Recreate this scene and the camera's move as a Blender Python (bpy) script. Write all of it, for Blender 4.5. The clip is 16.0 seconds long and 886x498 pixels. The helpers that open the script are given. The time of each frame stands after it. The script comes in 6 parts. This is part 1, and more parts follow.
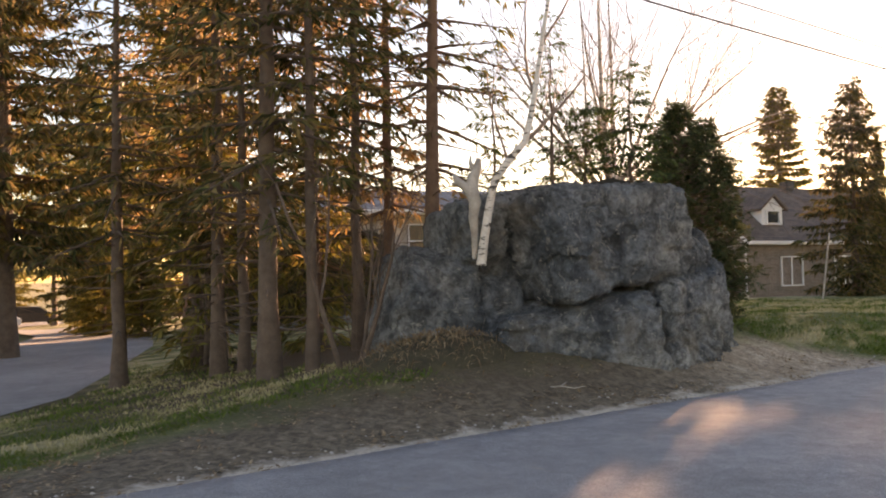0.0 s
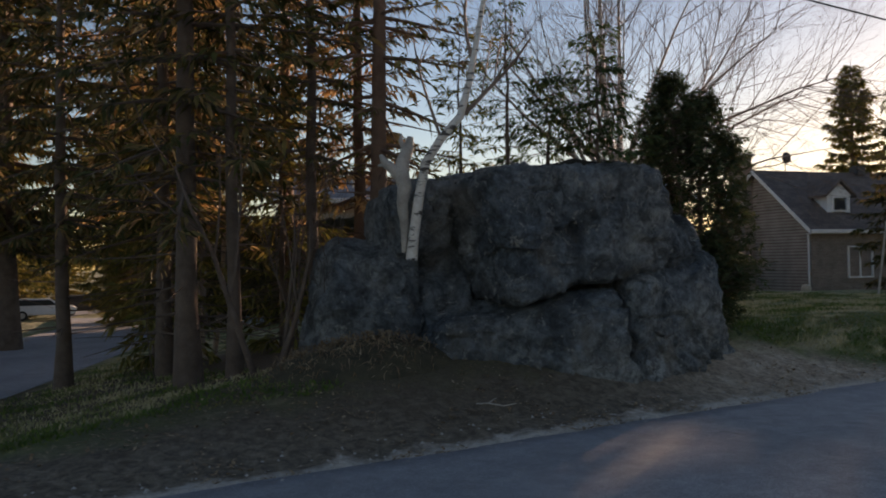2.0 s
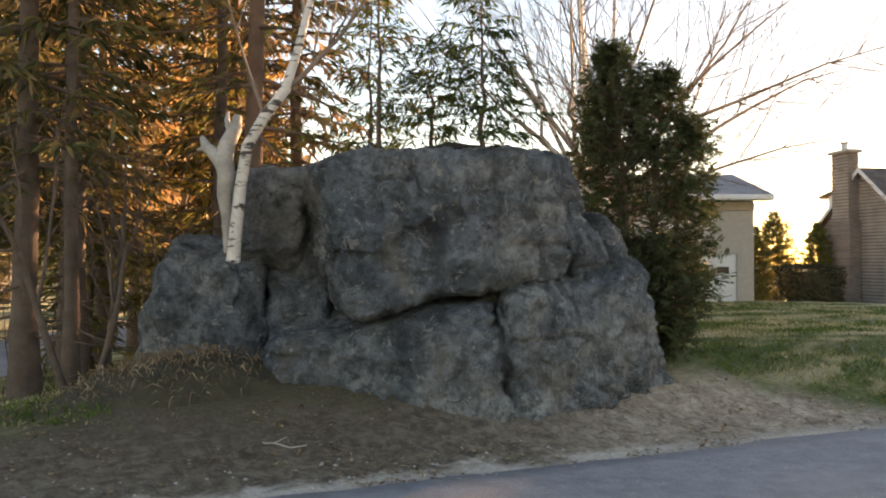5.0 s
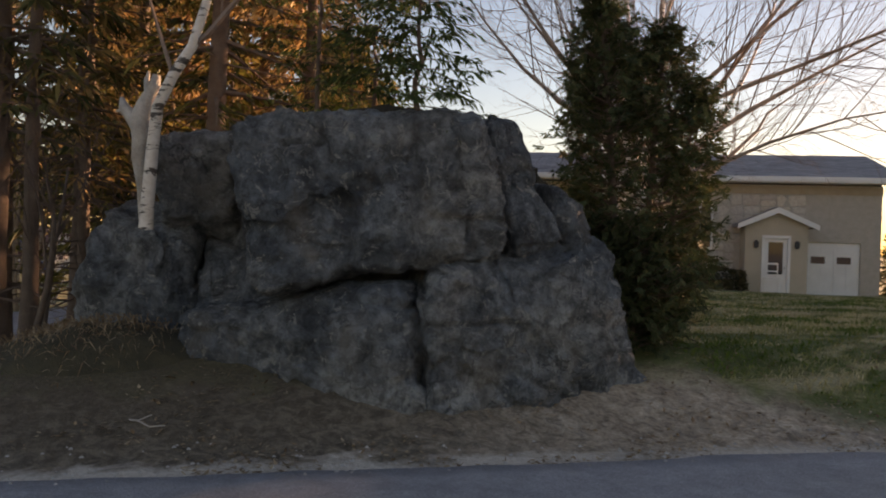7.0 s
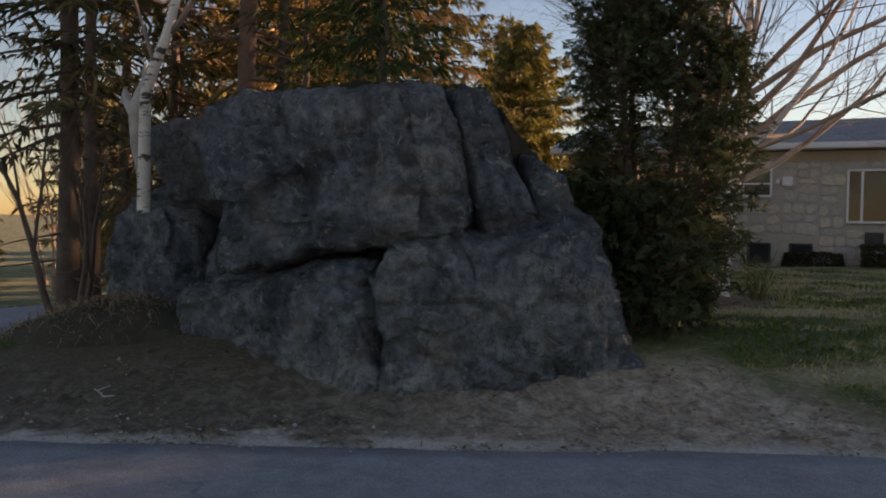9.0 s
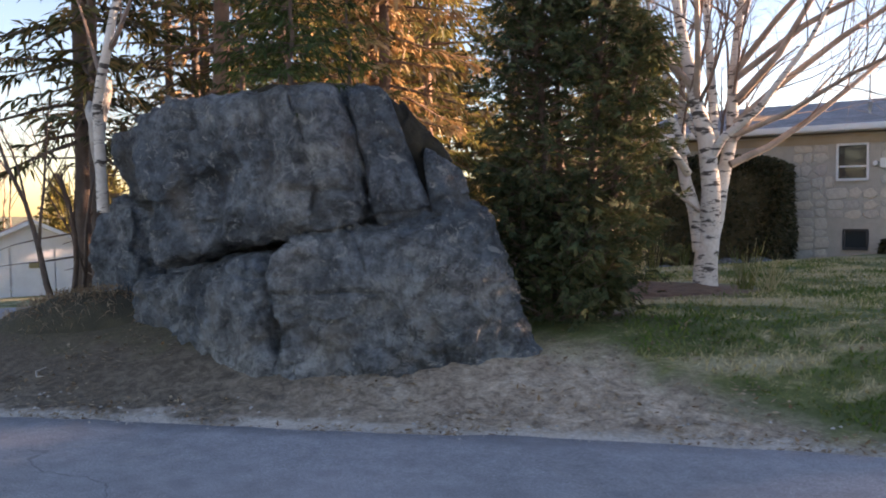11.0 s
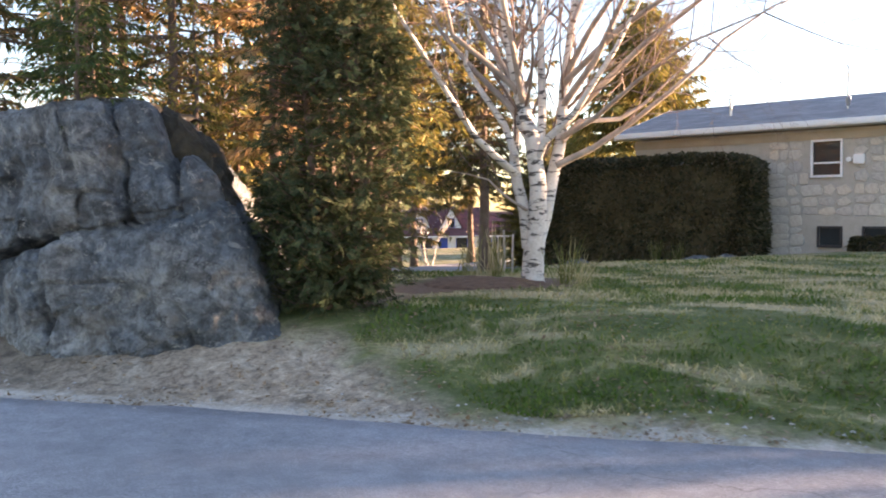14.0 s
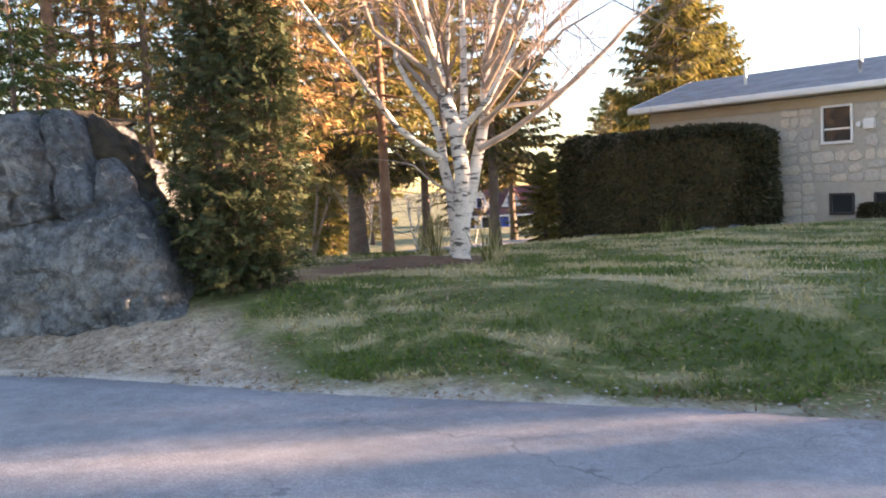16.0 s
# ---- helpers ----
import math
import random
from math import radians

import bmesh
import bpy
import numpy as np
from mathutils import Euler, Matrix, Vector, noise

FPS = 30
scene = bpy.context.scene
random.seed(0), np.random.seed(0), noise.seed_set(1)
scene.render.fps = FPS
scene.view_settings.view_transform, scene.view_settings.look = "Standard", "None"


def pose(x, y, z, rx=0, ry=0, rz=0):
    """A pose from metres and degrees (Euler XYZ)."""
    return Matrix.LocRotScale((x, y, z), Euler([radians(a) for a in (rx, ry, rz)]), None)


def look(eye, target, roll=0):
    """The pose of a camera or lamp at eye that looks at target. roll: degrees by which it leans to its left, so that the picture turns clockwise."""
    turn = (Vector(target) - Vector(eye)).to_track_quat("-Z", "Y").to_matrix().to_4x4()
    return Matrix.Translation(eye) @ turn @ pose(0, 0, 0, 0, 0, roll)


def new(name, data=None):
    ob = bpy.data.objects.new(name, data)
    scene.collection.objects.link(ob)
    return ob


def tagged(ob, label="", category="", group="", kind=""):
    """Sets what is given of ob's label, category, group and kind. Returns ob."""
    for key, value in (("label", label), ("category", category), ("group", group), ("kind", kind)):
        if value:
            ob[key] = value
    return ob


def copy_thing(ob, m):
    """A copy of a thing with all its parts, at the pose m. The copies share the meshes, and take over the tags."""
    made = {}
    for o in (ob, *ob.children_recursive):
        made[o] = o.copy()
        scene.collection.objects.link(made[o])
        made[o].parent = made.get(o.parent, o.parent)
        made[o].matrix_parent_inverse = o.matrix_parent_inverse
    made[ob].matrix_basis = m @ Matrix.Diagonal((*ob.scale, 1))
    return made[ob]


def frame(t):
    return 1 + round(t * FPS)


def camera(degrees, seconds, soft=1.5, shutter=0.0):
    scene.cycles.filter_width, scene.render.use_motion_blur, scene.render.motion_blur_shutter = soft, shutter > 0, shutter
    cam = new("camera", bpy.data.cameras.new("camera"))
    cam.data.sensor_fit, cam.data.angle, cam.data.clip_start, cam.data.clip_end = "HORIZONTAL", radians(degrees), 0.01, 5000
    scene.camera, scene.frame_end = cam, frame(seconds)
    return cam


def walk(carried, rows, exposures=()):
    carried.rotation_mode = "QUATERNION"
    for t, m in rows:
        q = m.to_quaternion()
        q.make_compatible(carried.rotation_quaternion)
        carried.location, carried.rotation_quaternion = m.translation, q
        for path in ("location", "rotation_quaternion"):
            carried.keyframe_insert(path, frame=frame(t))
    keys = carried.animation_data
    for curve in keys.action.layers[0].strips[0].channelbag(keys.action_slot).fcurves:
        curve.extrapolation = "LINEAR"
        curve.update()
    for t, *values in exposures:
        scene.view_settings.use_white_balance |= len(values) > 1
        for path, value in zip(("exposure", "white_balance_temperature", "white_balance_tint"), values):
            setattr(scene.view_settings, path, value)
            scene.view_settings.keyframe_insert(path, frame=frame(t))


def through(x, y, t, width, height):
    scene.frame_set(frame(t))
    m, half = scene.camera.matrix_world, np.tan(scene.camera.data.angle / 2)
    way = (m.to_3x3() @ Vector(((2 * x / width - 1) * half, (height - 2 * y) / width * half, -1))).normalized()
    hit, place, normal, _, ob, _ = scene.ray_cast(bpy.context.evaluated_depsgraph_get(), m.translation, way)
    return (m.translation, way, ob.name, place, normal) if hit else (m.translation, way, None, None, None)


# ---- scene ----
cam = camera(56.2, 16.0, soft=1.9, shutter=0.35)
PATH = [
    (0, (-0.086, -0.126, 1.782), (-0.064, 1.873, 1.84), -1.1),
    (0.5, (0.317, 0.232, 1.789), (0.304, 2.231, 1.851), -0.9),
    (1, (0.721, 0.59, 1.8), (0.672, 2.589, 1.845), -1.4),
    (1.5, (1.118, 0.948, 1.811), (1.02, 2.946, 1.845), -1.3),
    (2, (1.511, 1.299, 1.827), (1.361, 3.293, 1.861), -1.0),
    (2.5, (1.908, 1.641, 1.841), (1.695, 3.629, 1.888), -1.0),
    (3, (2.308, 1.981, 1.853), (2.047, 3.963, 1.912), -0.9),
    (3.5, (2.717, 2.315, 1.861), (2.422, 4.293, 1.921), -1.0),
    (4, (3.132, 2.646, 1.863), (2.815, 4.62, 1.924), -0.6),
    (4.5, (3.547, 2.983, 1.867), (3.188, 4.95, 1.919), -0.2),
    (5, (3.968, 3.313, 1.866), (3.534, 5.265, 1.899), 0.1),
    (7.5, (6.041, 4.897, 1.844), (5.162, 6.693, 1.813), 1.6),
    (8, (6.468, 5.212, 1.845), (5.465, 6.942, 1.802), 1.0),
    (8.5, (6.892, 5.524, 1.845), (5.773, 7.18, 1.786), 0.9),
    (11, (9.021, 7.011, 1.847), (7.553, 8.367, 1.756), -0.5),
    (11.5, (9.476, 7.315, 1.854), (7.961, 8.617, 1.765), -0.7),
    (12, (9.921, 7.622, 1.859), (8.364, 8.874, 1.764), -1.1),
    (12.5, (10.348, 7.928, 1.854), (8.78, 9.166, 1.756), -1.1),
    (13, (10.76, 8.24, 1.851), (9.188, 9.471, 1.75), -1.1),
    (13.5, (11.179, 8.545, 1.848), (9.602, 9.77, 1.748), -0.7),
    (14, (11.608, 8.856, 1.846), (10.023, 10.071, 1.749), -0.6),
    (14.5, (12.048, 9.159, 1.846), (10.446, 10.353, 1.743), -0.5),
    (15, (12.497, 9.466, 1.848), (10.867, 10.619, 1.734), -0.6),
    (15.5, (12.954, 9.78, 1.852), (11.287, 10.877, 1.721), -1.8),
    (16, (13.413, 10.091, 1.855), (11.72, 11.146, 1.714), -2.8),
]
EXPOSURES = [(0, 2.7, 8800, 36), (0.8, 2.3, 8200, 34), (1.5, 0.95, 6600, 26), (2.0, 1.0, 6600, 26), (2.6, 1.4, 6700, 28), (3.5, 2.25, 7300, 29), (4.0, 3.15, 8900, 27), (4.5, 3.2, 8900, 27), (5.1, 2.65, 8200, 28), (7.5, 1.6, 7900, 36), (8.7, 1.35, 7200, 32), (10.8, 2.5, 6500, 35), (12, 2.97, 6550, 34), (13, 3.26, 6600, 32), (16, 3.3, 6700, 30)]  # seconds, stops, kelvin, tint
walk(cam, [(t, look(eye, target, roll)) for t, eye, target, roll in PATH], EXPOSURES)

# ---- light ----
SUN_AZ, SUN_EL = 28.0, 6.9          # degrees to the right of +y, above the horizon
world = bpy.data.worlds.new("sky")
scene.world = world
world.use_nodes = True
wn = world.node_tree
sky = wn.nodes.new("ShaderNodeTexSky")
sky.sky_type, sky.sun_disc = "NISHITA", False
sky.sun_elevation, sky.sun_rotation = radians(SUN_EL), radians(SUN_AZ)
sky.altitude, sky.air_density, sky.dust_density, sky.ozone_density = 200, 1.0, 0.25, 1.5
wn.nodes["Background"].inputs["Strength"].default_value = 0.075
wn.links.new(sky.outputs[0], wn.nodes["Background"].inputs["Color"])
sun = new("sun", bpy.data.lights.new("sun", "SUN"))
sun.data.energy, sun.data.angle, sun.data.color = 5.0, radians(0.6), (1.0, 0.70, 0.42)
sun.matrix_world = look((0, 0, 30), (-math.sin(radians(SUN_AZ)) * 10, -math.cos(radians(SUN_AZ)) * 10, 30 - 10 * math.tan(radians(SUN_EL))))

# ---- plan: u runs along the road, v across it towards the rock ----
UX, UY = 0.807, 0.590


def at(u, v, z=0.0):
    return Vector((u * UX - v * UY, u * UY + v * UX, z))


def to_uv(x, y):
    return x * UX + y * UY, -x * UY + y * UX


def smooth(t):
    t = min(1.0, max(0.0, t))
    return t * t * (3 - 2 * t)


def line(t, pts):
    for (a, p), (b, q) in zip(pts, pts[1:]):
        if t <= b:
            return p + (q - p) * max(0.0, (t - a) / (b - a))
    return pts[-1][1]


ROAD_Z, EDGE_V = 0.30, 5.85
SIDE = ((-40, -60), (5, -15), (8, -10.4), (10.5, -8.5), (13, -8.2), (16, -8.8), (24, -10.6), (34, -14), (48, -22), (70, -34), (140, -75))  # y, x of the side road's middle


def ground_z(x, y):
    u, v = to_uv(x, y)
    h = line(x, ((-80, -3.0), (-47, -2.3), (-27, -1.5), (-12, -0.3), (-6, -0.02), (-3.6, 0.2), (-2.3, 0.42), (0, 0.78), (2, 0.86), (30, 0.88)))
    h += line(y, ((16, 0), (32, -0.25), (45, -1.0), (90, -2.0))) * smooth((x + 12) / 10)
    h += 0.05 * noise.noise((x * 0.35, y * 0.35, 0)) + 0.02 * noise.noise((x * 1.3, y * 1.3, 4))
    wob = 0.12 * noise.noise((u * 0.4, 7, 0)) + 0.05 * noise.noise((u * 1.9, 3, 0))
    k = smooth((v - EDGE_V - wob) / 2.4)
    if v < 0:
        k = 0
        h = ROAD_Z
    side = smooth((abs(x - line(y, SIDE)) - 2.6) / 1.5) if y > 5 else 1
    z = (ROAD_Z - 0.02) * (1 - k) + h * k
    if side < 1 and k > 0:
        base = (ROAD_Z - 0.02) * (1 - k) + (line(x, ((-80, -3.0), (-27, -1.5), (-12, -0.3), (-6, -0.02), (0, 0.25))) - 0.04) * k
        z = base * (1 - side) + z * side
    return z


# ---- materials ----
def nodes_of(name):
    m = bpy.data.materials.new(name)
    m.use_nodes = True
    t = m.node_tree
    return m, t, t.nodes["Principled BSDF"]


def noise_node(t, scale, detail=6, rough=0.6, vec=None, dist=0.0):
    n = t.nodes.new("ShaderNodeTexNoise")
    n.inputs["Scale"].default_value, n.inputs["Detail"].default_value = scale, detail
    n.inputs["Roughness"].default_value, n.inputs["Distortion"].default_value = rough, dist
    if vec is not None:
        t.links.new(vec, n.inputs["Vector"])
    return n.outputs["Fac"]


def ramp(t, fac, stops):
    r = t.nodes.new("ShaderNodeValToRGB")
    el = r.color_ramp.elements
    while len(el) < len(stops):
        el.new(0.5)
    for e, (p, c) in zip(el, stops):
        e.position, e.color = p, (*c, 1) if len(c) == 3 else c
    t.links.new(fac, r.inputs[0])
    return r.outputs[0]


def grey(v):
    return (v, v, v)


def mix(t, fac, a, b, kind="MIX"):
    m = t.nodes.new("ShaderNodeMix")
    m.data_type, m.blend_type = "RGBA", kind
    for sock, val in ((m.inputs[0], fac), (m.inputs[6], a), (m.inputs[7], b)):
        if isinstance(val, (int, float)):
            sock.default_value = val
        elif isinstance(val, tuple):
            sock.default_value = (*val, 1)
        else:
            t.links.new(val, sock)
    return m.outputs[2]


def bump(t, b, height, strength, distance):
    n = t.nodes.new("ShaderNodeBump")
    n.inputs["Strength"].default_value, n.inputs["Distance"].default_value = strength, distance
    t.links.new(height, n.inputs["Height"])
    t.links.new(n.outputs[0], b.inputs["Normal"])


def coords(t, kind="Object"):
    return t.nodes.new("ShaderNodeTexCoord").outputs[kind]


def plain(name, a, b, scale=8.0, rough=0.6, relief=0.0, metal=0.0, fine=60.0):
    """A surface of two near colours in large and fine variation."""
    m, t, p = nodes_of(name)
    vec = coords(t)
    big, small = noise_node(t, scale, vec=vec), noise_node(t, fine, 4, vec=vec)
    col = ramp(t, big, ((0.3, a), (0.7, b)))
    col = mix(t, 0.25, col, ramp(t, small, ((0.3, grey(0.25)), (0.7, grey(0.75)))), "OVERLAY")
    t.links.new(col, p.inputs["Base Color"])
    p.inputs["Roughness"].default_value, p.inputs["Metallic"].default_value = rough, metal
    if relief:
        bump(t, p, small, 0.6, relief)
    return m


def leaves(name, cols, through=0.35, rough=0.55):
    """Foliage: each leaf takes its own tone, and lets some light through."""
    m, t, p = nodes_of(name)
    g = t.nodes.new("ShaderNodeNewGeometry")
    n = len(cols) - 1
    col = ramp(t, g.outputs["Random Per Island"], tuple((i / max(1, n), c) for i, c in enumerate(cols)))
    big = noise_node(t, 1.3, 3, vec=coords(t))
    col = mix(t, 0.5, col, ramp(t, big, ((0.35, grey(0.3)), (0.65, grey(0.7)))), "OVERLAY")
    t.links.new(col, p.inputs["Base Color"])
    p.inputs["Roughness"].default_value = rough
    p.inputs["Specular IOR Level"].default_value = 0.15
    tr = t.nodes.new("ShaderNodeBsdfTranslucent")
    t.links.new(col, tr.inputs["Color"])
    mx = t.nodes.new("ShaderNodeMixShader")
    mx.inputs[0].default_value = through
    t.links.new(p.outputs[0], mx.inputs[1])
    t.links.new(tr.outputs[0], mx.inputs[2])
    t.links.new(mx.outputs[0], t.nodes["Material Output"].inputs[0])
    return m


def rock_material():
    m, t, p = nodes_of("granite")
    vec = coords(t)
    big = noise_node(t, 0.7, 5, 0.55, vec, 0.4)
    mid = noise_node(t, 2.8, 9, 0.66, vec, 0.5)
    pits = noise_node(t, 9, 8, 0.68, vec, 0.3)
    fine = noise_node(t, 46, 6, 0.7, vec)
    col = ramp(t, big, ((0.36, (0.094, 0.115, 0.130)), (0.48, (0.165, 0.188, 0.200)), (0.64, (0.275, 0.282, 0.268))))
    col = mix(t, 0.75, col, ramp(t, mid, ((0.36, grey(0.16)), (0.5, grey(0.5)), (0.66, grey(0.78)))), "OVERLAY")
    col = mix(t, 0.5, col, ramp(t, pits, ((0.41, grey(0.12)), (0.5, grey(0.5)), (0.61, grey(0.85)))), "OVERLAY")
    col = mix(t, 0.35, col, ramp(t, fine, ((0.3, grey(0.2)), (0.7, grey(0.8)))), "OVERLAY")
    rust = noise_node(t, 1.3, 6, 0.62, vec, 0.8)
    col = mix(t, ramp(t, rust, ((0.54, grey(0)), (0.70, grey(0.42)))), col, (0.29, 0.25, 0.19))
    lich = noise_node(t, 6.5, 10, 0.78, vec, 0.8)
    col = mix(t, ramp(t, lich, ((0.565, grey(0)), (0.605, grey(0.75)))), col, (0.40, 0.41, 0.38))
    spots = t.nodes.new("ShaderNodeTexVoronoi")
    spots.inputs["Scale"].default_value = 8.0
    t.links.new(vec, spots.inputs["Vector"])
    few = ramp(t, noise_node(t, 2.6, 4, 0.6, vec), ((0.48, grey(0)), (0.54, grey(1))))
    dots = ramp(t, spots.outputs["Distance"], ((0.10, grey(0.6)), (0.17, grey(0))))
    col = mix(t, mix(t, 1.0, dots, few, "MULTIPLY"), col, (0.45, 0.46, 0.42))
    stretch = t.nodes.new("ShaderNodeVectorMath")
    stretch.operation = "MULTIPLY"
    stretch.inputs[1].default_value = (1.6, 1.6, 0.55)
    t.links.new(vec, stretch.inputs[0])
    black = noise_node(t, 1.7, 7, 0.66, stretch.outputs[0], 0.5)
    col = mix(t, ramp(t, black, ((0.56, grey(0)), (0.70, grey(0.7)))), col, (0.06, 0.062, 0.066))
    warp = t.nodes.new("ShaderNodeVectorMath")
    wn2 = t.nodes.new("ShaderNodeTexNoise")
    wn2.inputs["Scale"].default_value, wn2.inputs["Detail"].default_value = 2.2, 6
    t.links.new(vec, wn2.inputs["Vector"])
    t.links.new(vec, warp.inputs[0])
    t.links.new(wn2.outputs["Color"], warp.inputs[1])
    cell = t.nodes.new("ShaderNodeTexVoronoi")
    cell.feature = "DISTANCE_TO_EDGE"
    cell.inputs["Scale"].default_value = 1.5
    t.links.new(warp.outputs[0], cell.inputs["Vector"])
    gate = ramp(t, noise_node(t, 1.1, 4, 0.6, vec), ((0.47, grey(0)), (0.56, grey(1))))
    crack = mix(t, 1.0, ramp(t, cell.outputs["Distance"], ((0.0, grey(0.6)), (0.012, grey(0)))), gate, "MULTIPLY")
    col = mix(t, crack, col, (0.03, 0.031, 0.033))
    chip = t.nodes.new("ShaderNodeTexVoronoi")
    chip.inputs["Scale"].default_value = 5.0
    t.links.new(warp.outputs[0], chip.inputs["Vector"])
    t.links.new(col, p.inputs["Base Color"])
    p.inputs["Roughness"].default_value = 0.88
    rough = mix(t, 0.3, mix(t, 0.35, mix(t, 0.5, mid, pits), chip.outputs["Distance"]), fine)
    bump(t, p, mix(t, crack, rough, grey(0.1)), 1.0, 0.2)
    return m


def lawn_patches(t, pos):
    """Where the lawn is still straw-coloured: long streaks along the road."""
    parts = []
    for axis, k in (((UX, UY, 0), 0.42), ((-UY, UX, 0), 0.95)):
        d = t.nodes.new("ShaderNodeVectorMath")
        d.operation = "DOT_PRODUCT"
        d.inputs[1].default_value = [c * k for c in axis]
        t.links.new(pos, d.inputs[0])
        parts.append(d.outputs["Value"])
    both = t.nodes.new("ShaderNodeCombineXYZ")
    t.links.new(parts[0], both.inputs[0])
    t.links.new(parts[1], both.inputs[1])
    n = noise_node(t, 1.4, 7, 0.64, both.outputs[0], 0.5)
    # greener on the damp slope by the road, drier higher up
    slope = t.nodes.new("ShaderNodeMapRange")
    slope.inputs["From Min"].default_value, slope.inputs["From Max"].default_value = 6.6 * 0.95, 9.2 * 0.95
    slope.inputs["To Min"].default_value, slope.inputs["To Max"].default_value = -0.05, -0.005
    t.links.new(parts[1], slope.inputs["Value"])
    add = t.nodes.new("ShaderNodeMath")
    t.links.new(n, add.inputs[0])
    t.links.new(slope.outputs[0], add.inputs[1])
    return add.outputs[0]


def lawn_blades(name, fresh, dry):
    m = leaves(name, fresh, 0.3)
    t = m.node_tree
    pos = t.nodes.new("ShaderNodeNewGeometry").outputs["Position"]
    g = t.nodes.new("ShaderNodeNewGeometry").outputs["Random Per Island"]
    straw = ramp(t, g, ((0.0, dry[0]), (0.5, dry[1]), (1.0, dry[2])))
    where = ramp(t, lawn_patches(t, pos), ((0.46, grey(0)), (0.56, grey(1))))
    for node in (t.nodes["Principled BSDF"], next(n for n in t.nodes if n.type == "BSDF_TRANSLUCENT")):
        sock = node.inputs["Base Color" if node.type == "BSDF_PRINCIPLED" else "Color"]
        old = sock.links[0].from_socket
        t.links.new(mix(t, where, old, straw), sock)
    return m


def ground_material():
    m, t, p = nodes_of("lawn_and_verge")
    pos = t.nodes.new("ShaderNodeNewGeometry").outputs["Position"]
    dot = t.nodes.new("ShaderNodeVectorMath")
    dot.operation = "DOT_PRODUCT"
    dot.inputs[1].default_value = (-UY, UX, 0)
    t.links.new(pos, dot.inputs[0])
    big, mid, fine = noise_node(t, 0.55, 5, 0.6, pos), noise_node(t, 2.4, 6, 0.65, pos, 0.5), noise_node(t, 28, 6, 0.7, pos)
    patch = lawn_patches(t, pos)
    grass = ramp(t, patch, ((0.42, (0.05, 0.085, 0.015)), (0.49, (0.11, 0.135, 0.032)), (0.54, (0.33, 0.29, 0.15)), (0.64, (0.47, 0.41, 0.26))))
    grass = mix(t, 0.3, grass, ramp(t, mid, ((0.36, (0.06, 0.09, 0.018)), (0.66, (0.30, 0.26, 0.12)))))
    grass = mix(t, 0.5, grass, ramp(t, fine, ((0.3, grey(0.2)), (0.7, grey(0.8)))), "OVERLAY")
    dirt = ramp(t, fine, ((0.25, (0.16, 0.115, 0.08)), (0.5, (0.38, 0.30, 0.22)), (0.75, (0.62, 0.53, 0.42))))
    dirt = mix(t, 0.5, dirt, ramp(t, mid, ((0.36, (0.20, 0.14, 0.09)), (0.5, (0.40, 0.315, 0.22)), (0.64, (0.56, 0.48, 0.37)))))
    crumbs = noise_node(t, 9, 7, 0.75, pos, 0.6)
    dirt = mix(t, 0.75, dirt, ramp(t, crumbs, ((0.38, grey(0.2)), (0.5, grey(0.5)), (0.62, grey(0.72)))), "OVERLAY")
    # needle litter darkens the verge in front of the grove and the rock
    along = t.nodes.new("ShaderNodeVectorMath")
    along.operation = "DOT_PRODUCT"
    along.inputs[1].default_value = (UX, UY, 0)
    t.links.new(pos, along.inputs[0])
    brown = t.nodes.new("ShaderNodeMapRange")
    brown.inputs["From Min"].default_value, brown.inputs["From Max"].default_value = 8.2, 10.6
    brown.inputs["To Min"].default_value, brown.inputs["To Max"].default_value = 0.88, 0.0
    t.links.new(along.outputs["Value"], brown.inputs["Value"])
    dirt = mix(t, brown.outputs[0], dirt, ramp(t, crumbs, ((0.36, (0.045, 0.037, 0.024)), (0.5, (0.11, 0.088, 0.058)), (0.64, (0.22, 0.18, 0.13)))))
    # pale sand washed up along the asphalt
    shore = t.nodes.new("ShaderNodeMath")
    shore.operation = "MULTIPLY_ADD"
    shore.inputs[1].default_value = 0.9
    t.links.new(mid, shore.inputs[0])
    t.links.new(dot.outputs["Value"], shore.inputs[2])
    pale = t.nodes.new("ShaderNodeMapRange")
    pale.inputs["From Min"].default_value, pale.inputs["From Max"].default_value = 6.62, 6.42
    t.links.new(shore.outputs[0], pale.inputs["Value"])
    dirt = mix(t, pale.outputs[0], dirt, ramp(t, fine, ((0.3, (0.42, 0.36, 0.29)), (0.7, (0.66, 0.60, 0.51)))))
    mt = t.nodes.new("ShaderNodeMath")
    mt.operation = "MULTIPLY_ADD"
    t.links.new(mid, mt.inputs[0])
    mt.inputs[1].default_value = 1.4
    shift = t.nodes.new("ShaderNodeMapRange")
    shift.inputs["From Min"].default_value, shift.inputs["From Max"].default_value = 11.4, 13.0
    shift.inputs["To Min"].default_value, shift.inputs["To Max"].default_value = -0.6, 0.7
    t.links.new(along.outputs["Value"], shift.inputs["Value"])
    moved = t.nodes.new("ShaderNodeMath")
    t.links.new(dot.outputs["Value"], moved.inputs[0])
    t.links.new(shift.outputs[0], moved.inputs[1])
    t.links.new(moved.outputs[0], mt.inputs[2])
    sep = t.nodes.new("ShaderNodeMapRange")
    sep.inputs["From Min"].default_value, sep.inputs["From Max"].default_value = 7.2, 7.8
    t.links.new(mt.outputs[0], sep.inputs["Value"])
    col = mix(t, sep.outputs[0], dirt, grass)
    # brown litter under the conifers and round the rock's far side
    near = t.nodes.new("ShaderNodeVectorMath")
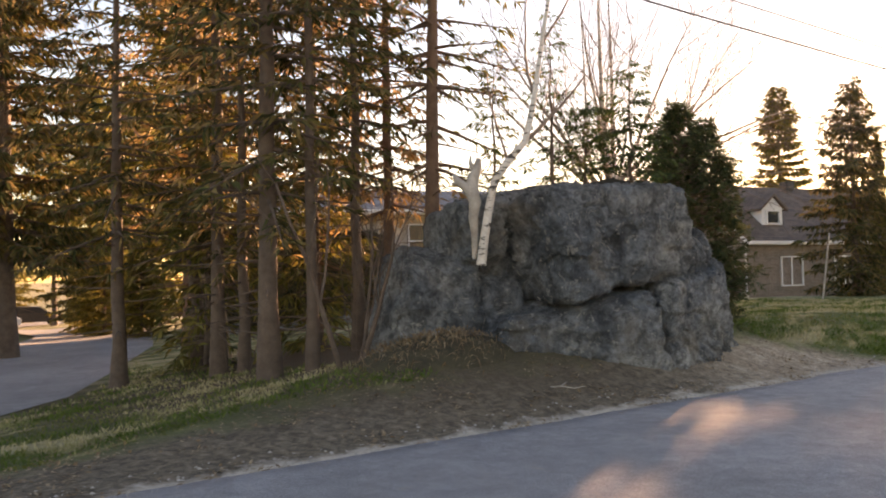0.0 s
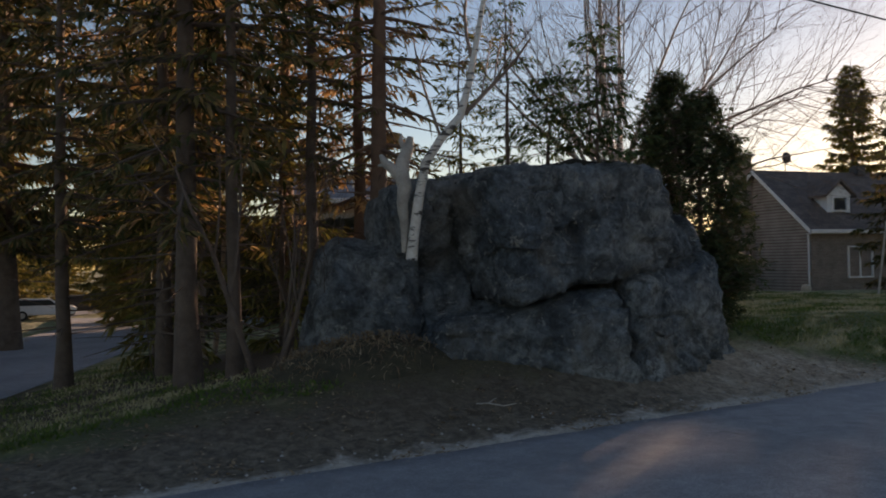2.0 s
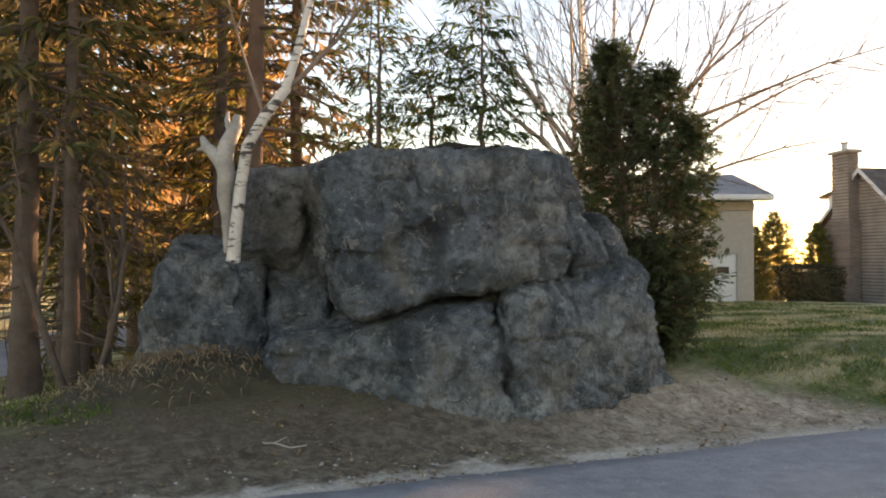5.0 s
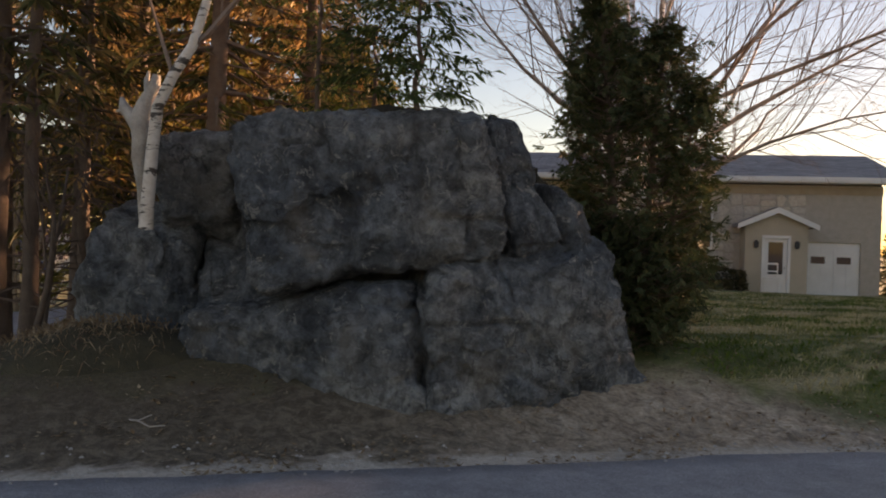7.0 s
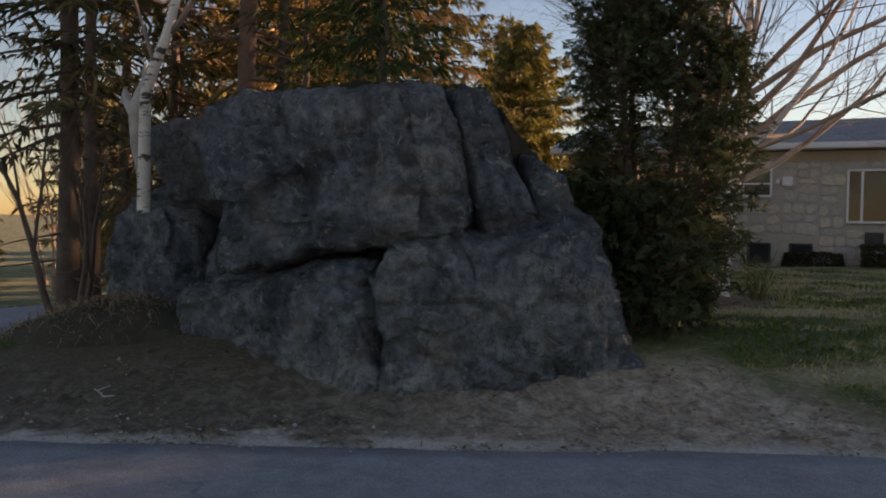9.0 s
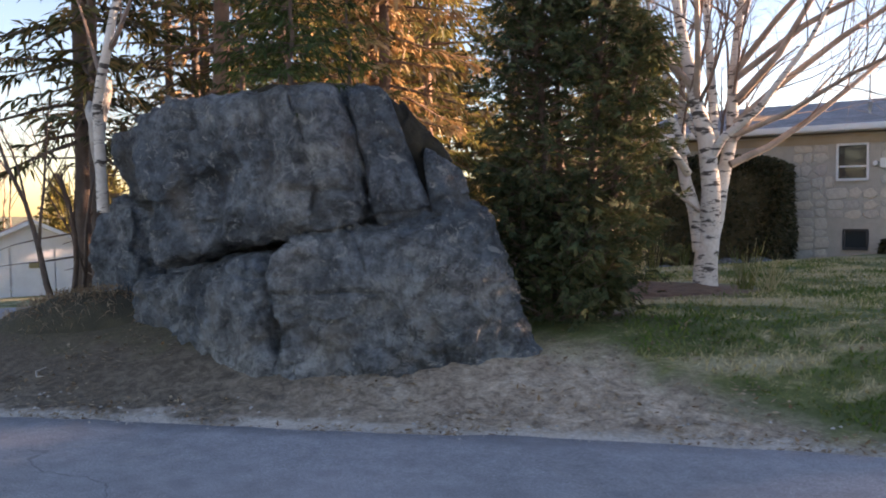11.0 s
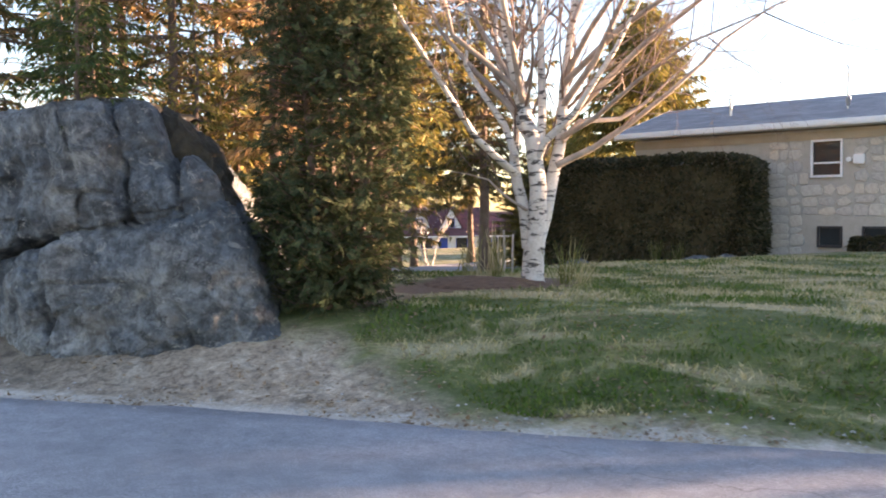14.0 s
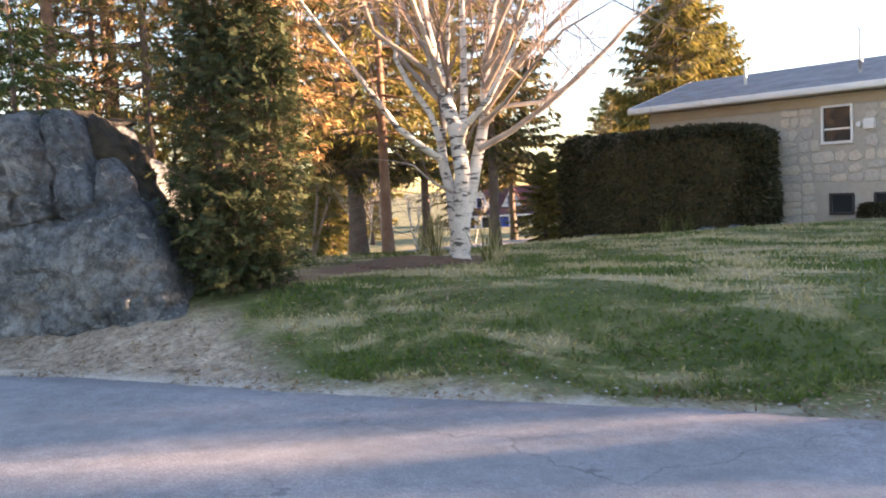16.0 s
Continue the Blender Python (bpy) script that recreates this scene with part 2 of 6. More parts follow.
    near.operation = "DISTANCE"
    near.inputs[1].default_value = (-1.8, 13.0, 0.5)
    t.links.new(pos, near.inputs[0])
    lit = t.nodes.new("ShaderNodeMapRange")
    lit.inputs["From Min"].default_value, lit.inputs["From Max"].default_value = 5.5, 3.6
    t.links.new(near.outputs["Value"], lit.inputs["Value"])
    col = mix(t, lit.outputs[0], col, ramp(t, fine, ((0.3, (0.05, 0.035, 0.022)), (0.7, (0.15, 0.105, 0.06)))))
    for spot, wide in (((3.35, 16.1, 0.9), 1.15), ((3.35, 14.9, 0.9), 0.75), ((3.75, 13.7, 0.8), 0.7)):
        bed = t.nodes.new("ShaderNodeVectorMath")
        bed.operation = "DISTANCE"
        bed.inputs[1].default_value = spot
        t.links.new(pos, bed.inputs[0])
        edge = t.nodes.new("ShaderNodeMath")
        edge.operation = "MULTIPLY_ADD"
        edge.inputs[1].default_value = 1.1
        t.links.new(mid, edge.inputs[0])
        t.links.new(bed.outputs["Value"], edge.inputs[2])
        near2 = t.nodes.new("ShaderNodeMapRange")
        near2.inputs["From Min"].default_value, near2.inputs["From Max"].default_value = wide + 0.6, wide + 0.25
        t.links.new(edge.outputs[0], near2.inputs["Value"])
        col = mix(t, near2.outputs[0], col, ramp(t, fine, ((0.3, (0.09, 0.055, 0.034)), (0.7, (0.23, 0.15, 0.095)))))
    t.links.new(col, p.inputs["Base Color"])
    p.inputs["Roughness"].default_value = 0.95
    bump(t, p, mix(t, 0.5, fine, mid), 0.8, 0.05)
    return m


def asphalt_material():
    m, t, p = nodes_of("worn_asphalt")
    pos = t.nodes.new("ShaderNodeNewGeometry").outputs["Position"]
    big, mid, fine = noise_node(t, 0.5, 5, 0.6, pos, 0.4), noise_node(t, 5, 6, 0.7, pos), noise_node(t, 90, 5, 0.75, pos)
    col = ramp(t, big, ((0.3, (0.25, 0.258, 0.27)), (0.7, (0.345, 0.352, 0.365))))
    col = mix(t, 0.5, col, ramp(t, mid, ((0.3, grey(0.3)), (0.7, grey(0.7)))), "OVERLAY")
    col = mix(t, 0.8, col, ramp(t, fine, ((0.3, grey(0.15)), (0.55, grey(0.5)), (0.75, grey(0.95)))), "OVERLAY")
    vo = t.nodes.new("ShaderNodeTexVoronoi")
    vo.feature = "DISTANCE_TO_EDGE"
    vo.inputs["Scale"].default_value = 0.3
    warp = t.nodes.new("ShaderNodeVectorMath")
    wn1 = t.nodes.new("ShaderNodeTexNoise")
    wn1.inputs["Scale"].default_value, wn1.inputs["Detail"].default_value = 1.4, 5
    t.links.new(pos, wn1.inputs["Vector"])
    t.links.new(pos, warp.inputs[0])
    t.links.new(wn1.outputs["Color"], warp.inputs[1])
    t.links.new(warp.outputs[0], vo.inputs["Vector"])
    crack = ramp(t, vo.outputs["Distance"], ((0.0, grey(0.55)), (0.0022, grey(0.0))))
    gate = ramp(t, noise_node(t, 0.35, 3, 0.5, pos), ((0.5, grey(0)), (0.6, grey(1))))
    col = mix(t, mix(t, 1.0, crack, gate, "MULTIPLY"), col, (0.06, 0.06, 0.06))
    sand = ramp(t, noise_node(t, 1.7, 6, 0.7, pos, 1.0), ((0.6, grey(0)), (0.75, grey(0.5))))
    col = mix(t, sand, col, (0.40, 0.36, 0.31))
    t.links.new(col, p.inputs["Base Color"])
    p.inputs["Roughness"].default_value = 0.82
    bump(t, p, fine, 0.8, 0.012)
    return m


def birch_material():
    m, t, p = nodes_of("birch_bark")
    vec = coords(t)
    mp = t.nodes.new("ShaderNodeMapping")
    mp.inputs["Scale"].default_value = (2.2, 2.2, 9.0)
    t.links.new(vec, mp.inputs["Vector"])
    band = noise_node(t, 2.0, 5, 0.65, mp.outputs[0], 0.3)
    big, fine = noise_node(t, 1.6, 4, vec=vec), noise_node(t, 25, 5, vec=vec)
    col = ramp(t, big, ((0.3, (0.50, 0.46, 0.40)), (0.7, (0.74, 0.70, 0.63))))
    col = mix(t, ramp(t, band, ((0.54, grey(0)), (0.585, grey(0.95)))), col, (0.045, 0.038, 0.032))
    col = mix(t, 0.3, col, ramp(t, fine, ((0.3, grey(0.25)), (0.7, grey(0.75)))), "OVERLAY")
    t.links.new(col, p.inputs["Base Color"])
    p.inputs["Roughness"].default_value = 0.7
    bump(t, p, band, 0.4, 0.02)
    return m


def stone_material():
    m, t, p = nodes_of("fieldstone")
    oi = t.nodes.new("ShaderNodeObjectInfo")
    vec = coords(t)
    col = ramp(t, oi.outputs["Random"], ((0, (0.46, 0.43, 0.38)), (0.4, (0.55, 0.51, 0.44)), (0.7, (0.60, 0.53, 0.43)), (1, (0.42, 0.39, 0.36))))
    n1, n2 = noise_node(t, 5, 6, vec=vec), noise_node(t, 40, 5, vec=vec)
    col = mix(t, 0.5, col, ramp(t, n1, ((0.3, grey(0.3)), (0.7, grey(0.7)))), "OVERLAY")
    t.links.new(col, p.inputs["Base Color"])
    p.inputs["Roughness"].default_value = 0.85
    bump(t, p, n2, 0.6, 0.02)
    return m


def brick_material():
    m, t, p = nodes_of("brown_brick")
    vec = coords(t)
    mp = t.nodes.new("ShaderNodeMapping")
    mp.inputs["Rotation"].default_value = (radians(90), 0, 0)
    t.links.new(vec, mp.inputs["Vector"])
    b = t.nodes.new("ShaderNodeTexBrick")
    b.inputs["Color1"].default_value, b.inputs["Color2"].default_value = (0.165, 0.125, 0.10, 1), (0.235, 0.18, 0.145, 1)
    b.inputs["Mortar"].default_value = (0.30, 0.27, 0.23, 1)
    b.inputs["Scale"].default_value, b.inputs["Mortar Size"].default_value = 1.0, 0.008
    b.inputs["Brick Width"].default_value, b.inputs["Row Height"].default_value = 0.22, 0.075
    t.links.new(mp.outputs[0], b.inputs["Vector"])
    n1 = noise_node(t, 1.5, 5, vec=vec)
    col = mix(t, 0.5, b.outputs[0], ramp(t, n1, ((0.3, grey(0.3)), (0.7, grey(0.7)))), "OVERLAY")
    t.links.new(col, p.inputs["Base Color"])
    p.inputs["Roughness"].default_value = 0.85
    return m


def shingle_material(name, a, b):
    m, t, p = nodes_of(name)
    vec = coords(t)
    br = t.nodes.new("ShaderNodeTexBrick")
    br.inputs["Color1"].default_value, br.inputs["Color2"].default_value = (*a, 1), (*b, 1)
    br.inputs["Mortar"].default_value = (a[0] * 0.5, a[1] * 0.5, a[2] * 0.5, 1)
    br.inputs["Scale"].default_value, br.inputs["Mortar Size"].default_value = 1.0, 0.006
    br.inputs["Brick Width"].default_value, br.inputs["Row Height"].default_value = 0.33, 0.14
    t.links.new(vec, br.inputs["Vector"])
    n1 = noise_node(t, 1.2, 6, vec=vec)
    col = mix(t, 0.6, br.outputs[0], ramp(t, n1, ((0.3, grey(0.3)), (0.7, grey(0.75)))), "OVERLAY")
    t.links.new(col, p.inputs["Base Color"])
    p.inputs["Roughness"].default_value = 0.75
    bump(t, p, br.outputs[0], 0.4, 0.02)
    return m


def glass_material():
    m, t, p = nodes_of("window_glass")
    p.inputs["Base Color"].default_value = (0.03, 0.035, 0.04, 1)
    p.inputs["Roughness"].default_value = 0.04
    p.inputs["Specular IOR Level"].default_value = 0.45
    return m


GRANITE, GROUND, ASPHALT, BIRCH = rock_material(), ground_material(), asphalt_material(), birch_material()
STONE, BRICK, GLASS = stone_material(), brick_material(), glass_material()
BARK = plain("conifer_bark", (0.085, 0.06, 0.045), (0.17, 0.125, 0.095), 5, 0.9, 0.03)
RED_BARK = plain("red_pine_bark", (0.13, 0.075, 0.05), (0.24, 0.15, 0.10), 4, 0.9, 0.03)
TWIG = plain("grey_twig", (0.22, 0.16, 0.11), (0.38, 0.29, 0.21), 6, 0.85)
BIRCH_TWIG = plain("birch_twig", (0.12, 0.08, 0.06), (0.27, 0.20, 0.155), 4, 0.75)
BIRCH_LIMB = plain("birch_limb_bark", (0.21, 0.165, 0.13), (0.46, 0.395, 0.33), 3, 0.75, 0.01, 0, 30)
DEADWOOD = plain("bleached_wood", (0.28, 0.25, 0.21), (0.52, 0.48, 0.42), 6, 0.85, 0.02)
SPRUCE = leaves("spruce_needles", ((0.04, 0.052, 0.018), (0.09, 0.095, 0.032), (0.17, 0.135, 0.05), (0.28, 0.19, 0.08)), 0.22)
# pine green with the low sun's gold mixed into the colour; spruces use it too
SUNLIT_PINE = leaves("sunlit_pine_needles", ((0.09, 0.10, 0.028), (0.19, 0.18, 0.045), (0.34, 0.26, 0.08)), 0.25)
# dry orange needles, their colour raised further to stand in for direct sun
SUNLIT_DRY = leaves("sunlit_dry_needles", ((0.36, 0.22, 0.09), (0.52, 0.34, 0.15), (0.64, 0.45, 0.22)), 0.22)
YOUNG = leaves("young_spruce_needles", ((0.035, 0.06, 0.022), (0.065, 0.10, 0.032), (0.10, 0.13, 0.04)))
CEDAR = leaves("cedar_sprays", ((0.03, 0.05, 0.024), (0.055, 0.078, 0.034), (0.08, 0.10, 0.042), (0.12, 0.105, 0.055)), 0.15, 0.8)
HEDGE = leaves("hedge_sprays", ((0.03, 0.036, 0.02), (0.075, 0.075, 0.036), (0.16, 0.125, 0.075)), 0.25)
BLADE = lawn_blades("grass_blades", ((0.06, 0.115, 0.018), (0.095, 0.155, 0.028), (0.15, 0.185, 0.042)), ((0.46, 0.39, 0.20), (0.60, 0.51, 0.31), (0.36, 0.32, 0.13)))
STRAW = lawn_blades("straw_blades", ((0.085, 0.13, 0.024), (0.22, 0.21, 0.065), (0.12, 0.155, 0.035)), ((0.48, 0.40, 0.22), (0.64, 0.54, 0.34), (0.40, 0.34, 0.17)))
LITTER = leaves("dead_leaves", ((0.16, 0.10, 0.06), (0.28, 0.19, 0.11), (0.42, 0.33, 0.22)), 0.15)
MULCH = plain("bark_mulch", (0.09, 0.053, 0.032), (0.20, 0.125, 0.075), 9, 0.95, 0.04)
MOSS = plain("moss_and_soil", (0.022, 0.02, 0.014), (0.062, 0.053, 0.034), 5, 0.95, 0.05)
EARTH = plain("brown_earth", (0.04, 0.035, 0.02), (0.10, 0.085, 0.045), 5, 0.95, 0.05)
WHITE = plain("white_paint", (0.70, 0.70, 0.68), (0.80, 0.80, 0.78), 2, 0.5)
CREAM = plain("cream_siding", (0.42, 0.37, 0.28), (0.50, 0.44, 0.34), 1.5, 0.7)
TAN = plain("tan_render", (0.36, 0.29, 0.20), (0.44, 0.36, 0.26), 1.5, 0.8)
MORTAR = plain("mortar", (0.40, 0.37, 0.31), (0.48, 0.44, 0.38), 5, 0.95, 0.01)
METAL = plain("galvanised_steel", (0.40, 0.40, 0.40), (0.55, 0.55, 0.55), 8, 0.4, 0, 0.8)
DARK = plain("dark_metal", (0.02, 0.02, 0.022), (0.045, 0.045, 0.05), 6, 0.5)
RUBBER = plain("black_rubber", (0.012, 0.012, 0.012), (0.03, 0.03, 0.03), 8, 0.8)
SILVER = plain("silver_car_paint", (0.66, 0.68, 0.70), (0.74, 0.76, 0.78), 3, 0.3)
BLUE = plain("blue_paint", (0.02, 0.05, 0.28), (0.03, 0.08, 0.38), 3, 0.5)
CONCRETE = plain("concrete", (0.32, 0.30, 0.27), (0.45, 0.43, 0.39), 4, 0.9, 0.01)
GREY_ROOF = shingle_material("grey_shingles", (0.20, 0.185, 0.18), (0.29, 0.265, 0.25))
BROWN_ROOF = shingle_material("brown_shingles", (0.10, 0.075, 0.06), (0.16, 0.12, 0.095))
RED_ROOF = shingle_material("red_shingles", (0.10, 0.04, 0.04), (0.15, 0.06, 0.058))
ORANGE_ROOF = shingle_material("rust_shingles", (0.32, 0.13, 0.06), (0.42, 0.18, 0.085))


# ---- builders ----
def part(name, bm, material, parent=None, label="", smooth_shade=False):
    """One mesh object; its vertices are in the parent's own space."""
    me = bpy.data.meshes.new(name)
    if isinstance(bm, tuple):
        v, f = bm
        me.from_pydata(v, [], f)
    else:
        bm.to_mesh(me)
        bm.free()
    me.materials.append(material)
    if smooth_shade:
        me.polygons.foreach_set("use_smooth", [True] * len(me.polygons))
    ob = new(name, me)
    if parent is not None:
        ob.parent = parent
    if label:
        tagged(ob, label)
    if name in ("branchwork", "twigwork", "tuft"):
        tagged(ob, kind="stuff")
    return ob


def thing(name, place, label, category, group="", kind="", turn=0.0):
    e = new(name)
    e.empty_display_size = 0.2
    e.matrix_basis = Matrix.Translation(Vector(place)) @ Matrix.Rotation(radians(turn), 4, "Z")
    return tagged(e, label, category, group, kind)


def box(bm, x0, x1, y0, y1, z0, z1, bevel=0.0):
    m = Matrix.Translation(((x0 + x1) / 2, (y0 + y1) / 2, (z0 + z1) / 2)) @ Matrix.Diagonal((x1 - x0, y1 - y0, z1 - z0, 1))
    vs = bmesh.ops.create_cube(bm, size=1, matrix=m)["verts"]
    if bevel:
        es = list({e for v in vs for e in v.link_edges})
        bmesh.ops.bevel(bm, geom=es, offset=bevel, segments=2, affect="EDGES", clamp_overlap=True)
    return bm


def boxes(*bs, bevel=0.0):
    bm = bmesh.new()
    for b in bs:
        box(bm, *b, bevel=bevel)
    return bm


def prism(outline, a, b, axis="x"):
    """An outline (two coordinates) drawn out from a to b along an axis."""
    put = {"x": lambda p, k: (k, p[0], p[1]), "y": lambda p, k: (p[0], k, p[1]), "z": lambda p, k: (p[0], p[1], k)}[axis]
    n = len(outline)
    v = [put(p, a) for p in outline] + [put(p, b) for p in outline]
    f = [tuple(range(n - 1, -1, -1)), tuple(range(n, 2 * n))] + [(i, (i + 1) % n, n + (i + 1) % n, n + i) for i in range(n)]
    bm = bmesh.new()
    bv = [bm.verts.new(p) for p in v]
    for q in f:
        bm.faces.new([bv[i] for i in q])
    bmesh.ops.recalc_face_normals(bm, faces=bm.faces)
    return bm


def wall_pieces(x0, x1, z0, z1, holes):
    """Boxes (x0, x1, z0, z1) of a wall round its openings."""
    xs = sorted({x0, x1, *[h[0] for h in holes], *[h[1] for h in holes]})
    out = []
    for a, b in zip(xs, xs[1:]):
        spans = sorted((h[2], h[3]) for h in holes if h[0] < b - 1e-6 and h[1] > a + 1e-6)
        z = z0
        for p, q in spans:
            if p > z:
                out.append((a, b, z, p))
            z = q
        if z < z1:
            out.append((a, b, z, z1))
    return out


class Tubes:
    """Many tapered limbs in one mesh."""

    def __init__(self):
        self.v, self.f = [], []

    def add(self, pts, radii, sides=6):
        base = len(self.v)
        n = len(pts)
        for i, (p, r) in enumerate(zip(pts, radii)):
            d = (pts[min(i + 1, n - 1)] - pts[max(i - 1, 0)]).normalized()
            a = d.cross(Vector((0.31, 0.95, 0.07))).normalized()
            b = d.cross(a)
            for k in range(sides):
                w = 2 * math.pi * k / sides
                self.v.append(p + r * (math.cos(w) * a + math.sin(w) * b))
        for i in range(n - 1):
            for k in range(sides):
                s, e = base + i * sides, base + (i + 1) * sides
                self.f.append((s + k, s + (k + 1) % sides, e + (k + 1) % sides, e + k))
        self.f.append(tuple(base + (n - 1) * sides + k for k in range(sides)))

    def mesh(self):
        return self.v, self.f


def sprays(p, d, up, length, width, name, material, parent=None, label="", droop=0.25):
    """Leaves: a bent lozenge from each point p along d; all arrays."""
    n = len(p)
    d = d / (np.linalg.norm(d, axis=1, keepdims=True) + 1e-9)
    s = np.cross(d, up)
    s /= np.linalg.norm(s, axis=1, keepdims=True) + 1e-9
    length, width = np.broadcast_to(length, n)[:, None], np.broadcast_to(width, n)[:, None]
    mid = p + d * length * 0.45
    tip = p + d * length
    tip = tip - np.array([0, 0, 1.0]) * length * droop
    v = np.empty((n, 4, 3), np.float32)
    v[:, 0], v[:, 1], v[:, 2], v[:, 3] = p, mid + s * width * 0.5, tip, mid - s * width * 0.5
    me = bpy.data.meshes.new(name)
    me.vertices.add(4 * n)
    me.vertices.foreach_set("co", v.ravel())
    me.loops.add(4 * n)
    me.loops.foreach_set("vertex_index", np.arange(4 * n, dtype=np.int32))
    me.polygons.add(n)
    me.polygons.foreach_set("loop_start", np.arange(0, 4 * n, 4, dtype=np.int32))
    me.update(calc_edges=True)
    me.materials.append(material)
    ob = new(name, me)
    if parent is not None:
        ob.parent = parent
    if label:
        tagged(ob, label)
    if parent is not None:
        tagged(ob, kind="stuff")
    return ob


def curve_pts(a, b, n, bend, rng, sag=0.0):
    a, b = Vector(a), Vector(b)
    off = Vector((rng.uniform(-1, 1), rng.uniform(-1, 1), rng.uniform(-0.5, 0.5))) * bend
    out = []
    for i in range(n + 1):
        t = i / n
        w = Vector((rng.uniform(-1, 1), rng.uniform(-1, 1), rng.uniform(-1, 1))) * bend * 0.18 if 0 < i < n else Vector()
        out.append(a.lerp(b, t) + off * math.sin(math.pi * t) + w + Vector((0, 0, -sag * math.sin(math.pi * t))))
    return out


# ---- ground and roads ----
def build_ground():
    def axis(lo, hi, step, far):
        out = list(np.arange(lo, hi + 1e-6, step))
        s, k = step, hi
        while k < far:
            s *= 1.35
            k += s
            out.append(k)
        s, k = step, lo
        while k > -far:
            s *= 1.35
            k -= s
            out.insert(0, k)
        return out
    us, vs = axis(-2.0, 26.0, 0.2, 1500), axis(5.4, 20.0, 0.2, 1500)
    verts, faces = [], []
    for v in vs:
        for u in us:
            p = at(u, v)
            far = max(abs(u), abs(v)) > 150
            z = -2.5 if far else ground_z(p.x, p.y)
            if not far and EDGE_V < v < 9:
                z += 0.018 * noise.noise((u * 4, v * 4, 1)) * smooth((v - EDGE_V) / 0.4)
            if v < EDGE_V and -1.6 < v:
                z -= 0.03
            verts.append((p.x, p.y, z))
    n = len(us)
    for j in range(len(vs) - 1):
        for i in range(n - 1):
            faces.append((j * n + i, j * n + i + 1, (j + 1) * n + i + 1, (j + 1) * n + i))
    g = part("ground", (verts, faces), GROUND, smooth_shade=True)
    tagged(g, "sloping lawn with green and straw-coloured patches and a sandy verge", "ground", kind="structure")
    verts, faces = [], []
    us = np.concatenate([np.linspace(-300, -6, 60), np.arange(-5.6, 30, 0.25), np.linspace(31, 300, 60)])
    rng = random.Random(4)
    cols = (-1.5, 0.5, 2.2, 3.8, 5.2, 5.6)
    for u in us:
        wob = 0.12 * noise.noise((u * 0.4, 7, 0)) + 0.06 * noise.noise((u * 2.1, 3, 0)) + rng.uniform(-0.02, 0.02)
        for v in cols:
            p = at(u, v, ROAD_Z + 0.012 + 0.02 * math.sin(math.pi * (v + 1.5) / 7.4))
            verts.append(p)
        verts.append(at(u, EDGE_V + 0.02 + wob, ROAD_Z + 0.008))
        verts.append(at(u, EDGE_V + 0.05 + wob, ROAD_Z - 0.06))
    k = len(cols) + 2
    for i in range(len(us) - 1):
        for j in range(k - 1):
            faces.append((i * k + j, (i + 1) * k + j, (i + 1) * k + j + 1, i * k + j + 1))
    faces = [tuple(reversed(f)) for f in faces]
    r = part("road", (verts, faces), ASPHALT, smooth_shade=True)
    tagged(r, "worn grey asphalt road with a crumbling sandy edge", "road", kind="structure")
    verts, faces = [], []
    ys = np.arange(5.0, 120, 0.5)
    for y in ys:
        x = line(y, SIDE)
        for o in (-2.35, -1.2, 0, 1.2, 2.35):
            verts.append((x + o, y, max(ground_z(x + o, y), ground_z(x, y) - 0.02) + 0.012))
    for i in range(len(ys) - 1):
        for j in range(4):
            faces.append((i * 5 + j, i * 5 + j + 1, (i + 1) * 5 + j + 1, (i + 1) * 5 + j))
    r = part("side_road", (verts, faces), ASPHALT, smooth_shade=True)
    tagged(r, "dark asphalt side road running past the spruces", "road", kind="structure")


build_ground()


